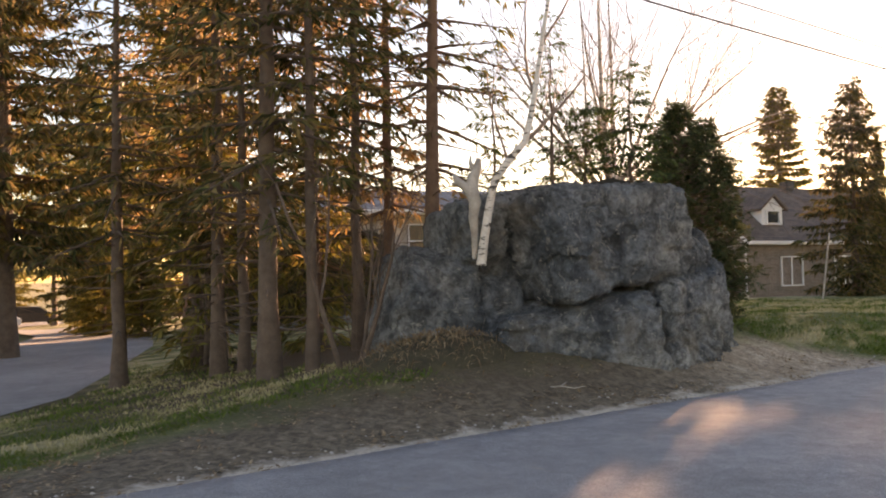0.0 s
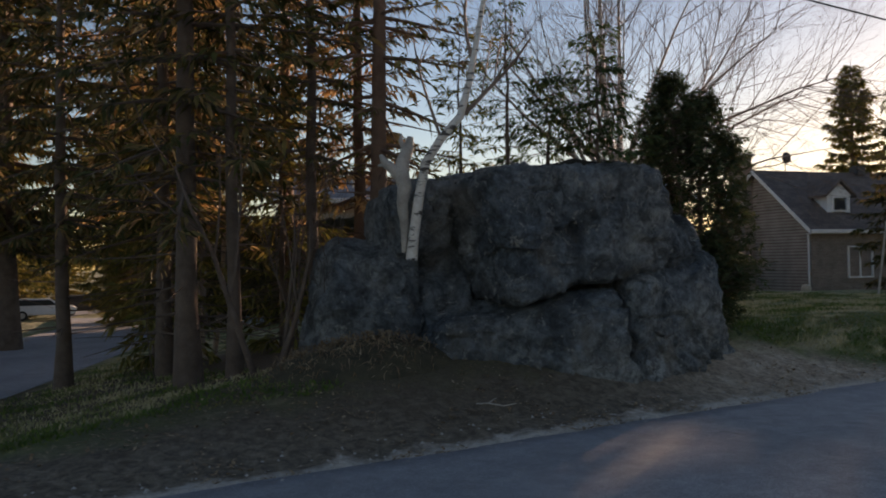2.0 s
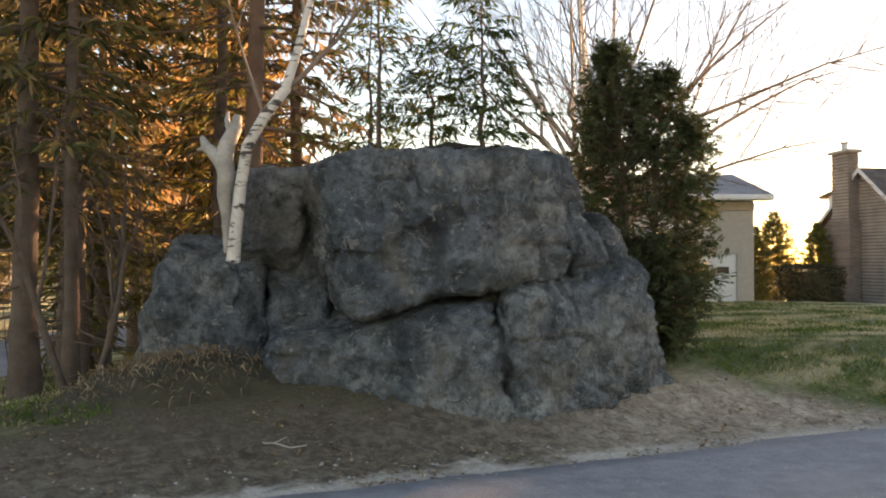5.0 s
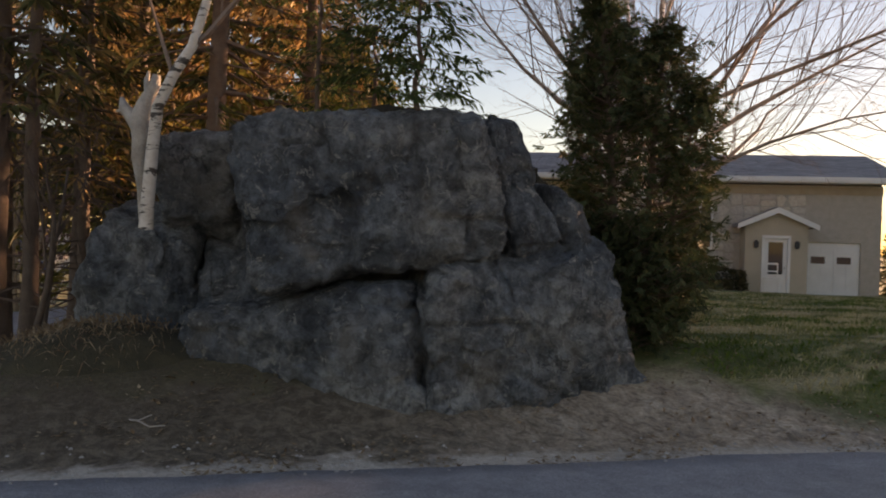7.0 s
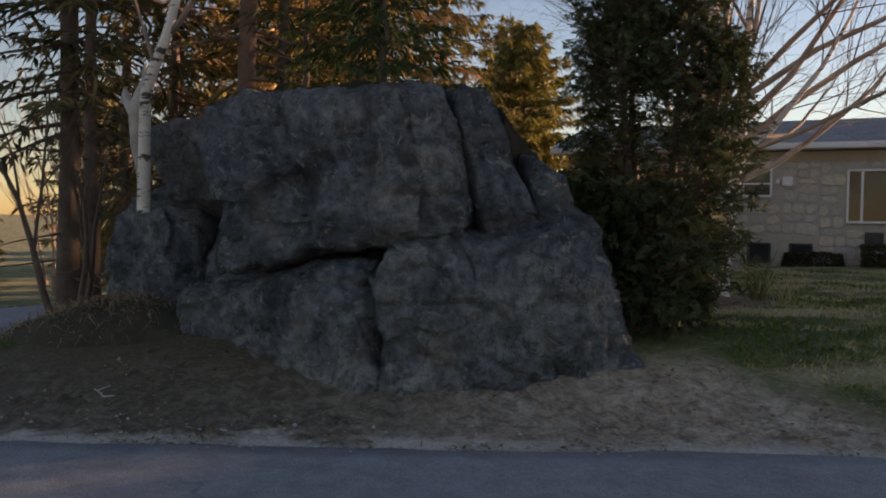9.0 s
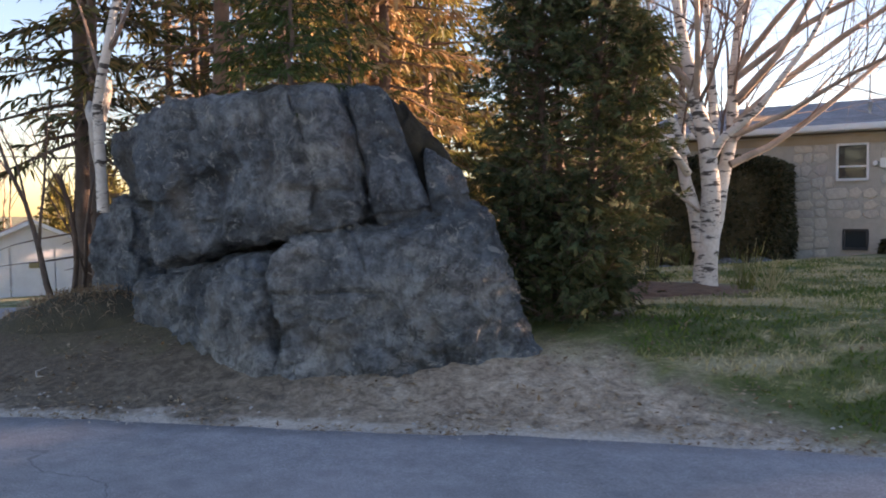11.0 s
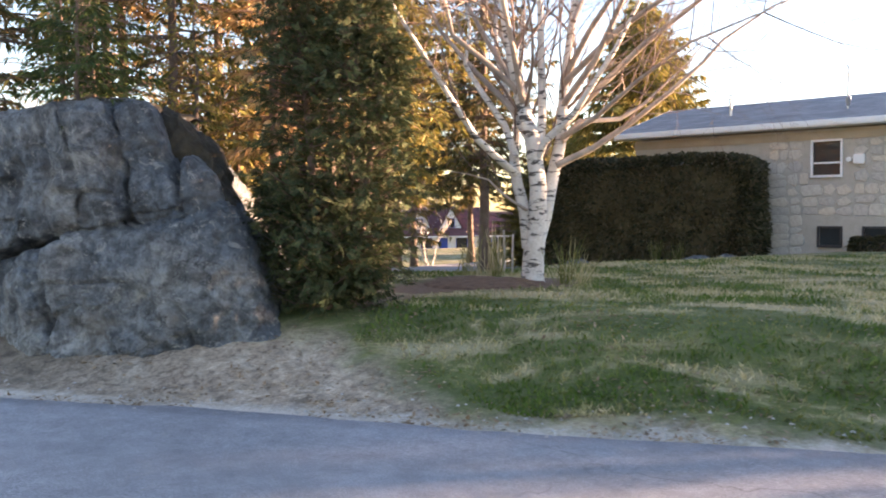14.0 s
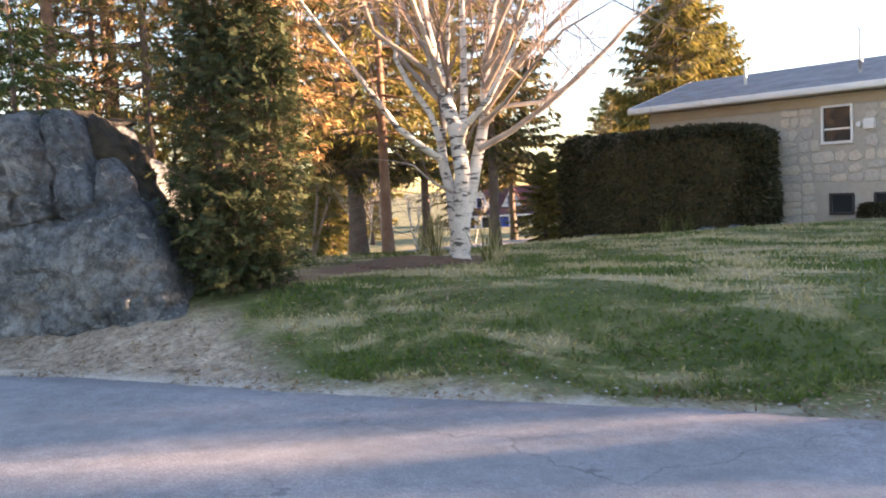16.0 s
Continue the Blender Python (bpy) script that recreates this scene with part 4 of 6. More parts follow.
def cedar_tree():
    """Several shredding stems; each branch ends in flat, hanging fans with gaps between them."""
    c = at(11.12, 8.15)
    z0 = ground_z(c.x, c.y)
    tree = thing("cedar_tree", (c.x, c.y, z0 - 0.03), "tall dark green columnar cedar with bare inner stems and gaps", "tree")
    rng, nr = random.Random(31), np.random.default_rng(31)
    t, fine = Tubes(), Tubes()
    P, D, N = [], [], []
    for du, dv, H, R, rb, share in ((-0.40, 0.05, 3.50, 0.54, 0.8, 1.0), (0.30, 0.1, 3.34, 0.54, 0.6, 1.0), (-0.08, -0.28, 1.35, 0.62, 0.9, 0.75), (0.62, -0.05, 2.75, 0.36, 0.7, 0.6), (-0.2, 0.45, 3.3, 0.42, 0.6, 0.6), (-0.62, -0.1, 1.5, 0.4, 0.9, 0.5)):
        o = at(du, dv)
        o.z = 0
        t.add([o * (0.3 + 0.7 * i / 6) + Vector((0.04 * noise.noise((i, du, 0)), 0.04 * noise.noise((i, dv, 3)), H * i / 6.3)) for i in range(7)], [0.062 * (1 - i / 7.2) for i in range(7)], 8)
        for i in range(int(430 * H / 3 * share)):
            f = rng.random()
            h = 0.05 * H + 0.95 * H * f
            a = rng.uniform(0, 6.283)
            out = Vector((math.cos(a), math.sin(a), 0))
            along, _ = to_uv(out.x, out.y)
            # thin in the middle heights, nearly bare between the two main stems
            if 1.2 < h < 2.3:
                inward = along * (1 if du < 0 else -1)
                if rng.random() < (0.82 if inward > 0.25 else 0.18):
                    continue
            shape = min(1.0, rb + 1.5 * f) * (1 - max(0.0, f - 0.55) / 0.45) ** 0.55
            reach = R * shape * rng.uniform(0.5, 1.2) * (1 + 0.7 * noise.noise((math.cos(a) * 1.7 + du * 5, math.sin(a) * 1.7, h * 1.9)))
            p0 = o * (0.3 + 0.7 * h / H) + Vector((0, 0, h - 0.2 * reach))
            p1 = p0 + out * reach + Vector((0, 0, 0.3 * reach))
            fine.add([p0, p0.lerp(p1, 0.5) + Vector((0, 0, -0.04)), p1], [0.011, 0.007, 0.002], 3)
            for k in range(5):
                q0 = p0.lerp(p1, 1 - 0.55 * rng.random() ** 1.6) + Vector((rng.gauss(0, 0.05), rng.gauss(0, 0.05), rng.gauss(0, 0.06)))
                axis = (out * rng.uniform(0.3, 1.0) + Vector((rng.uniform(-0.7, 0.7), rng.uniform(-0.7, 0.7), rng.uniform(-0.55, 0.6)))).normalized()
                flat = axis.cross(Vector((rng.uniform(-1, 1), rng.uniform(-1, 1), rng.uniform(-0.4, 0.4)))).normalized()
                across = axis.cross(flat)
                size = rng.uniform(0.09, 0.19)
                for j in range(22):
                    s = rng.random()
                    P.append(q0 + axis * size * s)
                    D.append(axis * rng.uniform(0.5, 1.0) + across * rng.choice((-1, 1)) * rng.uniform(0.2, 0.9) + Vector((0, 0, -0.15)))
                    N.append(flat + Vector((rng.gauss(0, 0.25), rng.gauss(0, 0.25), rng.gauss(0, 0.25))))
    part("stem", t.mesh(), BARK, tree, "brown shredding stems", True)
    part("branchwork", fine.mesh(), BARK, tree)
    P, D, N = (np.array([tuple(v) for v in k]) for k in (P, D, N))
    sprays(P, D, N, nr.uniform(0.035, 0.08, len(P)), nr.uniform(0.009, 0.017, len(P)), "crown", CEDAR, tree, droop=0.1)


cedar_tree()

# spruces between the rock and the side road
conifer("spruce_tree", -2.3, 11.0, 13.0, 2.7, 2.5, SPRUCE, "tall dark spruce with bare lower trunk beside the boulder", 1, 0.95, size=1.25, gap=0.46, trunk_r=0.14, dead=22)
conifer("spruce_tree", -1.72, 10.95, 11.5, 1.7, 2.6, SPRUCE, "slender spruce with a pale sunlit trunk beside the boulder", 2, 0.86, size=1.25, gap=0.46, trunk_r=0.085, dead=16)
conifer("spruce_tree", -3.6, 13.4, 13.0, 2.8, 2.2, SPRUCE, "tall dark spruce among the grove", 3, 0.85, size=1.25, gap=0.46, trunk_r=0.12, dead=20)
conifer("spruce_tree", -3.1, 13.0, 11.0, 1.8, 2.4, SUNLIT_DRY, "half-dead brown conifer among the grove", 14, 0.54, size=1.25, gap=0.46, trunk_r=0.09, dead=20)
conifer("pine_tree", -0.15, 11.85, 11.0, 2.0, 2.7, SUNLIT_PINE, "thin-crowned conifer with a curved reddish trunk behind the boulder", 4, 0.55, lean=(0.25, 0.0), trunk_r=0.13, bark=RED_BARK, gap=0.5)
conifer("spruce_tree", -1.35, 13.5, 12.0, 2.1, 3.0, SPRUCE, "thin-crowned dark spruce in the middle of the grove", 5, 0.6, size=1.25, gap=0.46, trunk_r=0.10, dead=20)
conifer("spruce_tree", -5.3, 13.6, 10.0, 2.6, 2.6, SPRUCE, "broad dark spruce at the side road's edge", 6, 0.8, size=1.25, gap=0.46, trunk_r=0.12)
conifer("pine_tree", -4.6, 15.6, 12.0, 2.6, 2.2, SUNLIT_PINE, "sunlit green pine at the back of the grove", 7, 0.86, size=1.25, gap=0.46, trunk_r=0.14)
conifer("spruce_tree", -2.4, 16.0, 11.0, 2.3, 1.8, SPRUCE, "dark spruce at the back of the grove", 8, 1.1, size=1.25, gap=0.46, trunk_r=0.14, bark=RED_BARK)
conifer("larch_tree", -0.9, 15.0, 11.0, 2.2, 2.4, SUNLIT_DRY, "brown dry-needled larch behind the boulder", 9, 1.1, size=1.25, gap=0.46, trunk_r=0.12, bark=RED_BARK)
conifer("young_spruce", 1.56, 11.2, 2.7, 0.62, 0.15, YOUNG, "young thin spruce on top of the boulder", 10, 1.9, z0=2.6, size=0.5, trunk_r=0.032, dead=0, gap=0.2, group="young spruces")
conifer("young_spruce", 2.62, 11.1, 1.9, 0.85, 0.05, YOUNG, "small bushy spruce on top of the boulder", 11, 2.60, z0=2.75, size=0.6, trunk_r=0.03, dead=0, gap=0.2, group="young spruces")
conifer("young_spruce", 2.05, 11.4, 1.5, 0.85, 0.05, YOUNG, "small bushy spruce on top of the boulder", 12, 2.60, z0=2.7, size=0.6, trunk_r=0.03, dead=0, gap=0.2, group="young spruces")
# needles in the gilded tone, so that this spruce looks sunlit
conifer("young_spruce", 0.9, 13.0, 4.6, 1.0, 0.5, SUNLIT_PINE, "sunlit young spruce behind the boulder", 13, 1.2, size=0.75, trunk_r=0.05, dead=0, gap=0.3, group="young spruces")


def bare_tree(name, x, y, height, label, seed, material, twig, z0=None, stems=3, r=0.05, category="tree", group=""):
    rng = random.Random(seed)
    z0 = ground_z(x, y) - 0.05 if z0 is None else z0
    tree = thing(name, (x, y, z0), label, category, group)
    t, fine = Tubes(), Tubes()
    for i in range(stems):
        a = rng.uniform(0, 6.3)
        grow(t, fine, Vector((0.12 * math.cos(a), 0.12 * math.sin(a), 0)), Vector((0.3 * math.cos(a), 0.3 * math.sin(a), 1)), height * rng.uniform(0.6, 0.85), r * rng.uniform(0.7, 1.1), 3 if height > 3 else 2, rng, 0.5, 0.1, 6, 4)
    if t.v:
        part("stem", t.mesh(), material, tree, smooth_shade=True)
    part("twigwork", fine.mesh(), twig, tree)
    return tree


for i, (x, y, h) in enumerate(((-0.75, 10.9, 2.2), (-1.15, 11.6, 2.6), (-0.35, 11.3, 2.2), (-2.9, 11.8, 2.2))):
    bare_tree("bare_sapling", x, y, h, "thin bare sapling in the undergrowth by the boulder", 40 + i, BARK, BARK, stems=3, r=0.01, group="bare saplings")
ob = bare_tree("bare_maple", -1.15, 10.35, 3.0, "crooked bare sapling leaning away from the boulder", 52, BARK, BARK, stems=3, r=0.042)

conifer("pine_tree", -6.2, 20.6, 13.0, 3.4, 3.6, SUNLIT_PINE, "golden sunlit pine at the far end of the grove", 15, 1.1, trunk_r=0.16, bark=RED_BARK, gap=0.45, size=1.5)
conifer("larch_tree", -5.0, 17.2, 12.0, 2.6, 3.0, SUNLIT_DRY, "brown dry-needled larch at the far end of the grove", 16, 1.2, trunk_r=0.13, bark=RED_BARK, gap=0.42, size=1.3)
conifer("spruce_tree", 15.8, 31.0, 8.2, 2.7, 0.2, SPRUCE, "broad dense spruce in front of the brick house", 17, 1.9, trunk_r=0.14, gap=0.3, size=1.6, group="far conifers")

# undergrowth takes the gilded needle colour instead of spruce green to look lit
for i, (x, y, h, r) in enumerate(((-4.1, 14.6, 4.5, 1.5), (-2.2, 14.9, 4.5, 1.5), (-12.8, 17.8, 3.0, 1.5), (-15.2, 22.0, 3.4, 1.6))):
    conifer("spruce_tree", x, y, h, r, 0.3, SUNLIT_PINE, "low dense young spruce at the back of the grove", 80 + i, 1.0, trunk_r=0.07, dead=0, gap=0.32, size=1.5, group="spruce undergrowth")

# large trees farther off
dense = conifer("pine_tree", -16.5, 28.0, 12.5, 4.4, 3.4, SUNLIT_PINE, "dense pine with a high crown across the side road", 66, 1.5, trunk_r=0.2, gap=0.4, size=2.2, droop=0.12, group="far conifers")
conifer("pine_tree", -24.5, 38.5, 12.5, 4.6, 3.9, SPRUCE, "dark pine with a high crown across the side road", 67, 1.5, trunk_r=0.2, gap=0.42, size=2.4, droop=0.12, group="far conifers")
conifer("spruce_tree", -7.4, 25.0, 12.5, 3.0, 3.2, SPRUCE, "dark spruce with a bare lower trunk beyond the grove", 68, 1.3, trunk_r=0.17, gap=0.42, size=1.5, group="far conifers")
conifer("pine_tree", -11.7, 22.4, 15.0, 4.8, 3.0, SPRUCE, "big pine with a thick dark trunk across the side road", 60, 1.7, trunk_r=0.30, gap=0.42, size=1.9, droop=0.08, group="far conifers")
far = [conifer("spruce_tree", -15.3, 42.0, 12.5, 6.0, 0.6, SUNLIT_PINE, "broad sunlit conifer behind the bungalow", 61, 1.25, trunk_r=0.2, gap=0.36, size=2.7, group="far conifers"),
       conifer("spruce_tree", -23.0, 33.5, 12.0, 3.0, 1.6, SPRUCE, "tall spruce beyond the side road", 62, 0.45, trunk_r=0.18, gap=0.5, size=2.0, group="far conifers"),
       conifer("pine_tree", 28.0, 66.5, 17.4, 3.6, 5.5, SUNLIT_PINE, "tall pine with a rounded top behind the brick house", 63, 1.6, trunk_r=0.3, gap=0.55, size=3.0, droop=0.05, group="far conifers")]
bare = bare_tree("bare_tree", -24.0, 30.0, 9.0, "bare grey-brown hardwood with fine upright branches", 64, TWIG, TWIG, stems=3, r=0.075, group="far bare trees")
white = bare_tree("white_birch", -21.1, 30.3, 3.6, "small pale bare birch beyond the side road", 65, BIRCH, BIRCH, stems=4, r=0.05, group="far bare trees")


def spread_far():
    rng = random.Random(8)
    spots = [(-37, 70, 0.9), (-43, 76, 1.0), (-34, 58, 1.0), (-27, 25, 0.4), (-31, 30, 0.5), (-33, 22, 0.5), (-35, 14, 0.5), (-38, 34, 0.6),
             (-42, 26, 0.6), (-45, 40, 1.0), (-52, 30, 0.7), (-30, 50, 0.8), (-38, 62, 1.1), (-48, 16, 0.6), (-58, 44, 1.4), (-64, 84, 1.3), (-80, 76, 1.3), (-90, 60, 1.3), (-72, 92, 1.3)]
    for i, (x, y, s) in enumerate(spots):
        src = far[i % 2]
        s *= rng.uniform(0.8, 1.1)
        m = Matrix.Translation((x, y, ground_z(x, y) - 0.1)) @ Matrix.Rotation(rng.uniform(0, 6.3), 4, "Z") @ Matrix.Diagonal((s, s, s, 1))
        copy_thing(src, m)
    for x, y, s in ((-13.4, 33.5, 0.36), (-17, 41, 0.42), (-10.5, 29.5, 0.28)):
        copy_thing(far[0], Matrix.Translation((x, y, ground_z(x, y) - 0.1)) @ Matrix.Rotation(x, 4, "Z") @ Matrix.Diagonal((s, s, s, 1)))
    for x, y, s in ((46, 80, 0.62), (58, 84, 0.8), (15, 66, 0.5), (9.5, 62, 0.42), (6, 70, 0.5), (70, 80, 0.9)):
        m = Matrix.Translation((x, y, ground_z(x, y) - 0.1)) @ Matrix.Rotation(rng.uniform(0, 6.3), 4, "Z") @ Matrix.Diagonal((s * 1.15, s * 1.15, s, 1))
        copy_thing(far[2 if s > 0.6 else 1], m)
    for x, y, s in ((-20, 20, 0.9), (-28, 26, 1.1), (-30, 16, 1.0), (-34, 27, 1.1), (-40, 20, 1.2), (-26, 12, 1.0), (-36, 9, 1.1), (-44, 12, 1.2), (-23, 8, 0.9), (-18, 12.5, 0.8)):
        copy_thing(bare, Matrix.Translation((x, y, ground_z(x, y) - 0.1)) @ Matrix.Rotation(rng.uniform(0, 6.3), 4, "Z") @ Matrix.Diagonal((s, s, s, 1)))
    for x, y, s in ((-19.5, 47.0, 1.2), (-27.5, 60.0, 1.2)):
        copy_thing(dense, Matrix.Translation((x, y, ground_z(x, y) - 0.1)) @ Matrix.Rotation(x, 4, "Z") @ Matrix.Diagonal((s * 0.85, s * 0.85, s, 1)))
    for x, y, s in ((-14.5, 21.8, 1.1), (-13.6, 20.3, 1.0), (-4.2, 16.8, 0.95)):
        copy_thing(bare, Matrix.Translation((x, y, ground_z(x, y) - 0.1)) @ Matrix.Rotation(rng.uniform(0, 6.3), 4, "Z") @ Matrix.Diagonal((s, s, s, 1)))
    for x, y, s in ((-17.5, 25.5, 0.8), (-25, 36, 1.0)):
        copy_thing(white, Matrix.Translation((x, y, ground_z(x, y) - 0.1)) @ Matrix.Rotation(rng.uniform(0, 6.3), 4, "Z") @ Matrix.Diagonal((s, s, s, 1)))


spread_far()
# narrow spruce copies, mostly out of view, added to throw shade across the road
for u, v, k in ((36.0, 9.6, 0.8), (37.0, 11.7, 0.75), (38.5, 14.0, 0.8), (42.0, 20.5, 0.6), (46.8, 23.4, 1.1)):
    q = at(u, v)
    copy_thing(far[1], Matrix.Translation((q.x, q.y, ground_z(q.x, q.y) - 0.1)) @ Matrix.Rotation(k * 7, 4, "Z") @ Matrix.Diagonal((k * 0.5, k * 0.5, k, 1)))
# denser unseen conifers, squeezed narrow so sun gaps stay between their shadows
for u, v, k in ((38.0, 15.2, 0.23), (41.0, 18.3, 0.2), (44.0, 20.9, 0.16)):
    q = at(u, v)
    copy_thing(far[0], Matrix.Translation((q.x, q.y, ground_z(q.x, q.y) - 0.1)) @ Matrix.Rotation(k * 9, 4, "Z") @ Matrix.Diagonal((k, k, 0.7, 1)))
# unseen bare trees, added for the thin shadow streaks on the asphalt
for x, y, k in ((25.0, 29.0, 0.9), (31.0, 34.5, 1.0), (39.0, 35.0, 1.1)):
    copy_thing(bare, Matrix.Translation((x, y, ground_z(x, y) - 0.1)) @ Matrix.Rotation(k * 3, 4, "Z") @ Matrix.Diagonal((k, k, k, 1)))


# ---- grass, litter, bed ----
def lawn():
    nr = np.random.default_rng(5)
    P, S = [], []
    for u, v in zip(nr.uniform(-1, 26, 190000), 6.2 + 15 * nr.random(190000) ** 1.8):
        p = at(u, v)
        if p.x < 0.5 and v > 7.5 and u > 5.4 or (5.5 < u < 11.6 and 6.4 < v < 10):
            continue
        if abs(p.x - line(p.y, SIDE)) < 2.6 or v < 7.5 - 1.3 * smooth((u - 10.8) / 2.6) + 0.5 * noise.noise((u * 0.7, v * 0.7, 2)):
            continue
        if (p.x - 3.35) ** 2 + (p.y - 16.1) ** 2 < 1.2 or (p.x - 3.35) ** 2 + (p.y - 14.9) ** 2 < 0.45 or (p.x - 3.75) ** 2 + (p.y - 13.7) ** 2 < 0.4:
            continue
        k = noise.noise((u * 0.38, v * 0.75, 0)) + 0.45 * noise.noise((u * 1.2, v * 1.9, 0)) + nr.normal(0, 0.12)
        P.append((p.x, p.y, ground_z(p.x, p.y) - 0.01))
        S.append(k)
    P, S = np.array(P), np.array(S)
    for name, mask, mat, ln, label in (("grass", S < 0.1, BLADE, (0.045, 0.12), "short green lawn grass"), ("straw_grass", S >= 0.1, STRAW, (0.03, 0.08), "flattened straw-coloured winter grass")):
        q = P[mask]
        d = nr.normal(0, 0.55, q.shape) + np.array([0, 0, 1.0]) * (1.0 if name == "grass" else 0.45)
        ob = sprays(q, d, nr.normal(0, 1, q.shape), nr.uniform(*ln, len(q)), nr.uniform(0.008, 0.022, len(q)), name, mat, droop=0.2)
        tagged(ob, label, "grass", kind="stuff")
    n = 15000
    q = np.array([tuple(at(u, v)) for u, v in zip(nr.uniform(-2, 24, n), 5.9 + 2.2 * nr.random(n) ** 1.4)])
    q = np.array([(x, y, ground_z(x, y) + 0.012) for x, y, _ in q if noise.noise((x * 1.1, y * 1.1, 6)) + 0.5 * noise.noise((x * 4, y * 4, 2)) > -0.02])
    n = len(q)
    d = np.column_stack([nr.normal(0, 1, n), nr.normal(0, 1, n), nr.normal(0.1, 0.15, n)])
    ob = sprays(q, d, np.tile((0, 0, 1.0), (n, 1)) + nr.normal(0, 0.25, (n, 3)), nr.uniform(0.02, 0.07, n), nr.uniform(0.01, 0.034, n), "leaf_litter", LITTER, droop=-0.05)
    tagged(ob, "dry brown leaves scattered on the sandy verge", "leaf litter", kind="stuff")
    verts, faces = [], []
    rng = random.Random(6)
    for i in range(900):
        p = at(rng.uniform(-2, 24), 5.75 + 0.7 * rng.random() ** 1.5)
        r, z = rng.uniform(0.006, 0.022), max(ground_z(p.x, p.y), ROAD_Z)
        b = len(verts)
        for dx, dy, dz in ((-1, 0, 0), (0, -1, 0), (1, 0, 0), (0, 1, 0), (0, 0, 0.8)):
            verts.append((p.x + dx * r * rng.uniform(0.7, 1.3), p.y + dy * r * rng.uniform(0.7, 1.3), z + dz * r + 0.004))
        faces += [(b, b + 1, b + 4), (b + 1, b + 2, b + 4), (b + 2, b + 3, b + 4), (b + 3, b, b + 4)]
    tagged(part("gravel", (verts, faces), CONCRETE), "loose pale pebbles along the road's edge", "gravel", kind="stuff")


lawn()


def mulch_bed():
    c = Vector((3.3, 16.1, 0))
    verts, faces, n, rings = [], [], 40, 8
    for j in range(rings + 1):
        f = j / rings
        for i in range(n):
            a = 6.283 * i / n
            r = f * (0.75 + 0.25 * noise.noise((math.cos(a) * 1.3, math.sin(a) * 1.3, 0)))
            x, y = c.x + r * math.cos(a) * 1.25 + 0.1 * f, c.y + r * math.sin(a) * 1.0 - 0.35 * f
            verts.append((x, y, ground_z(x, y) + 0.05 * (1 - f * f) + 0.02 * noise.noise((x * 6, y * 6, 0)) + (0.01 if j < rings else -0.05)))
    for j in range(rings):
        for i in range(n):
            faces.append((j * n + i, (j + 1) * n + i, (j + 1) * n + (i + 1) % n, j * n + (i + 1) % n))
    tagged(part("mulch_bed", (verts, faces), MULCH, smooth_shade=True), "mounded dark bark mulch round the birch", "mulch bed", kind="structure")
    rng = random.Random(9)
    for i, (dx, dy, h, k) in enumerate(((-0.95, 0.75, 0.75, 26), (-0.5, 0.5, 0.7, 22), (0.75, 0.55, 0.6, 30), (1.15, 0.4, 0.45, 20), (-1.5, 0.9, 0.6, 16), (-2.3, 1.3, 0.5, 14), (-7.6, 13.0, 0.9, 60), (-7.0, 13.3, 0.8, 50))):
        x, y = c.x + dx, c.y + dy
        e = thing("dry_grass_clump", (x, y, ground_z(x, y) + 0.05), "clump of dry straw-coloured ornamental grass stalks by the birch", "plant", "dry grass clumps")
        t = Tubes()
        for j in range(k):
            a, s = rng.uniform(0, 6.3), rng.uniform(0.0, 0.14)
            p = Vector((math.cos(a) * s, math.sin(a) * s, -0.06))
            q = p + Vector((rng.gauss(0, 0.13), rng.gauss(0, 0.13), h * rng.uniform(0.5, 1.1)))
            t.add([p, p.lerp(q, 0.6), q], [0.006, 0.005, 0.003], 3)
        part("tuft", t.mesh(), STRAW, e)
    for i in range(6):
        x, y = 1.9 - 0.42 * i + rng.uniform(-0.1, 0.1), 17.6 + 0.3 * i
        e = thing("garden_stake", (x, y, ground_z(x, y)), "thin pale wooden garden stake in the flower bed", "stake", "garden stakes")
        t = Tubes()
        t.add([Vector((0, 0, -0.1)), Vector((0.01, 0, 0.3)), Vector((rng.uniform(-0.03, 0.03), 0, rng.uniform(0.5, 0.75)))], [0.018, 0.017, 0.014], 6)
        part("rod", t.mesh(), DEADWOOD, e)


mulch_bed()


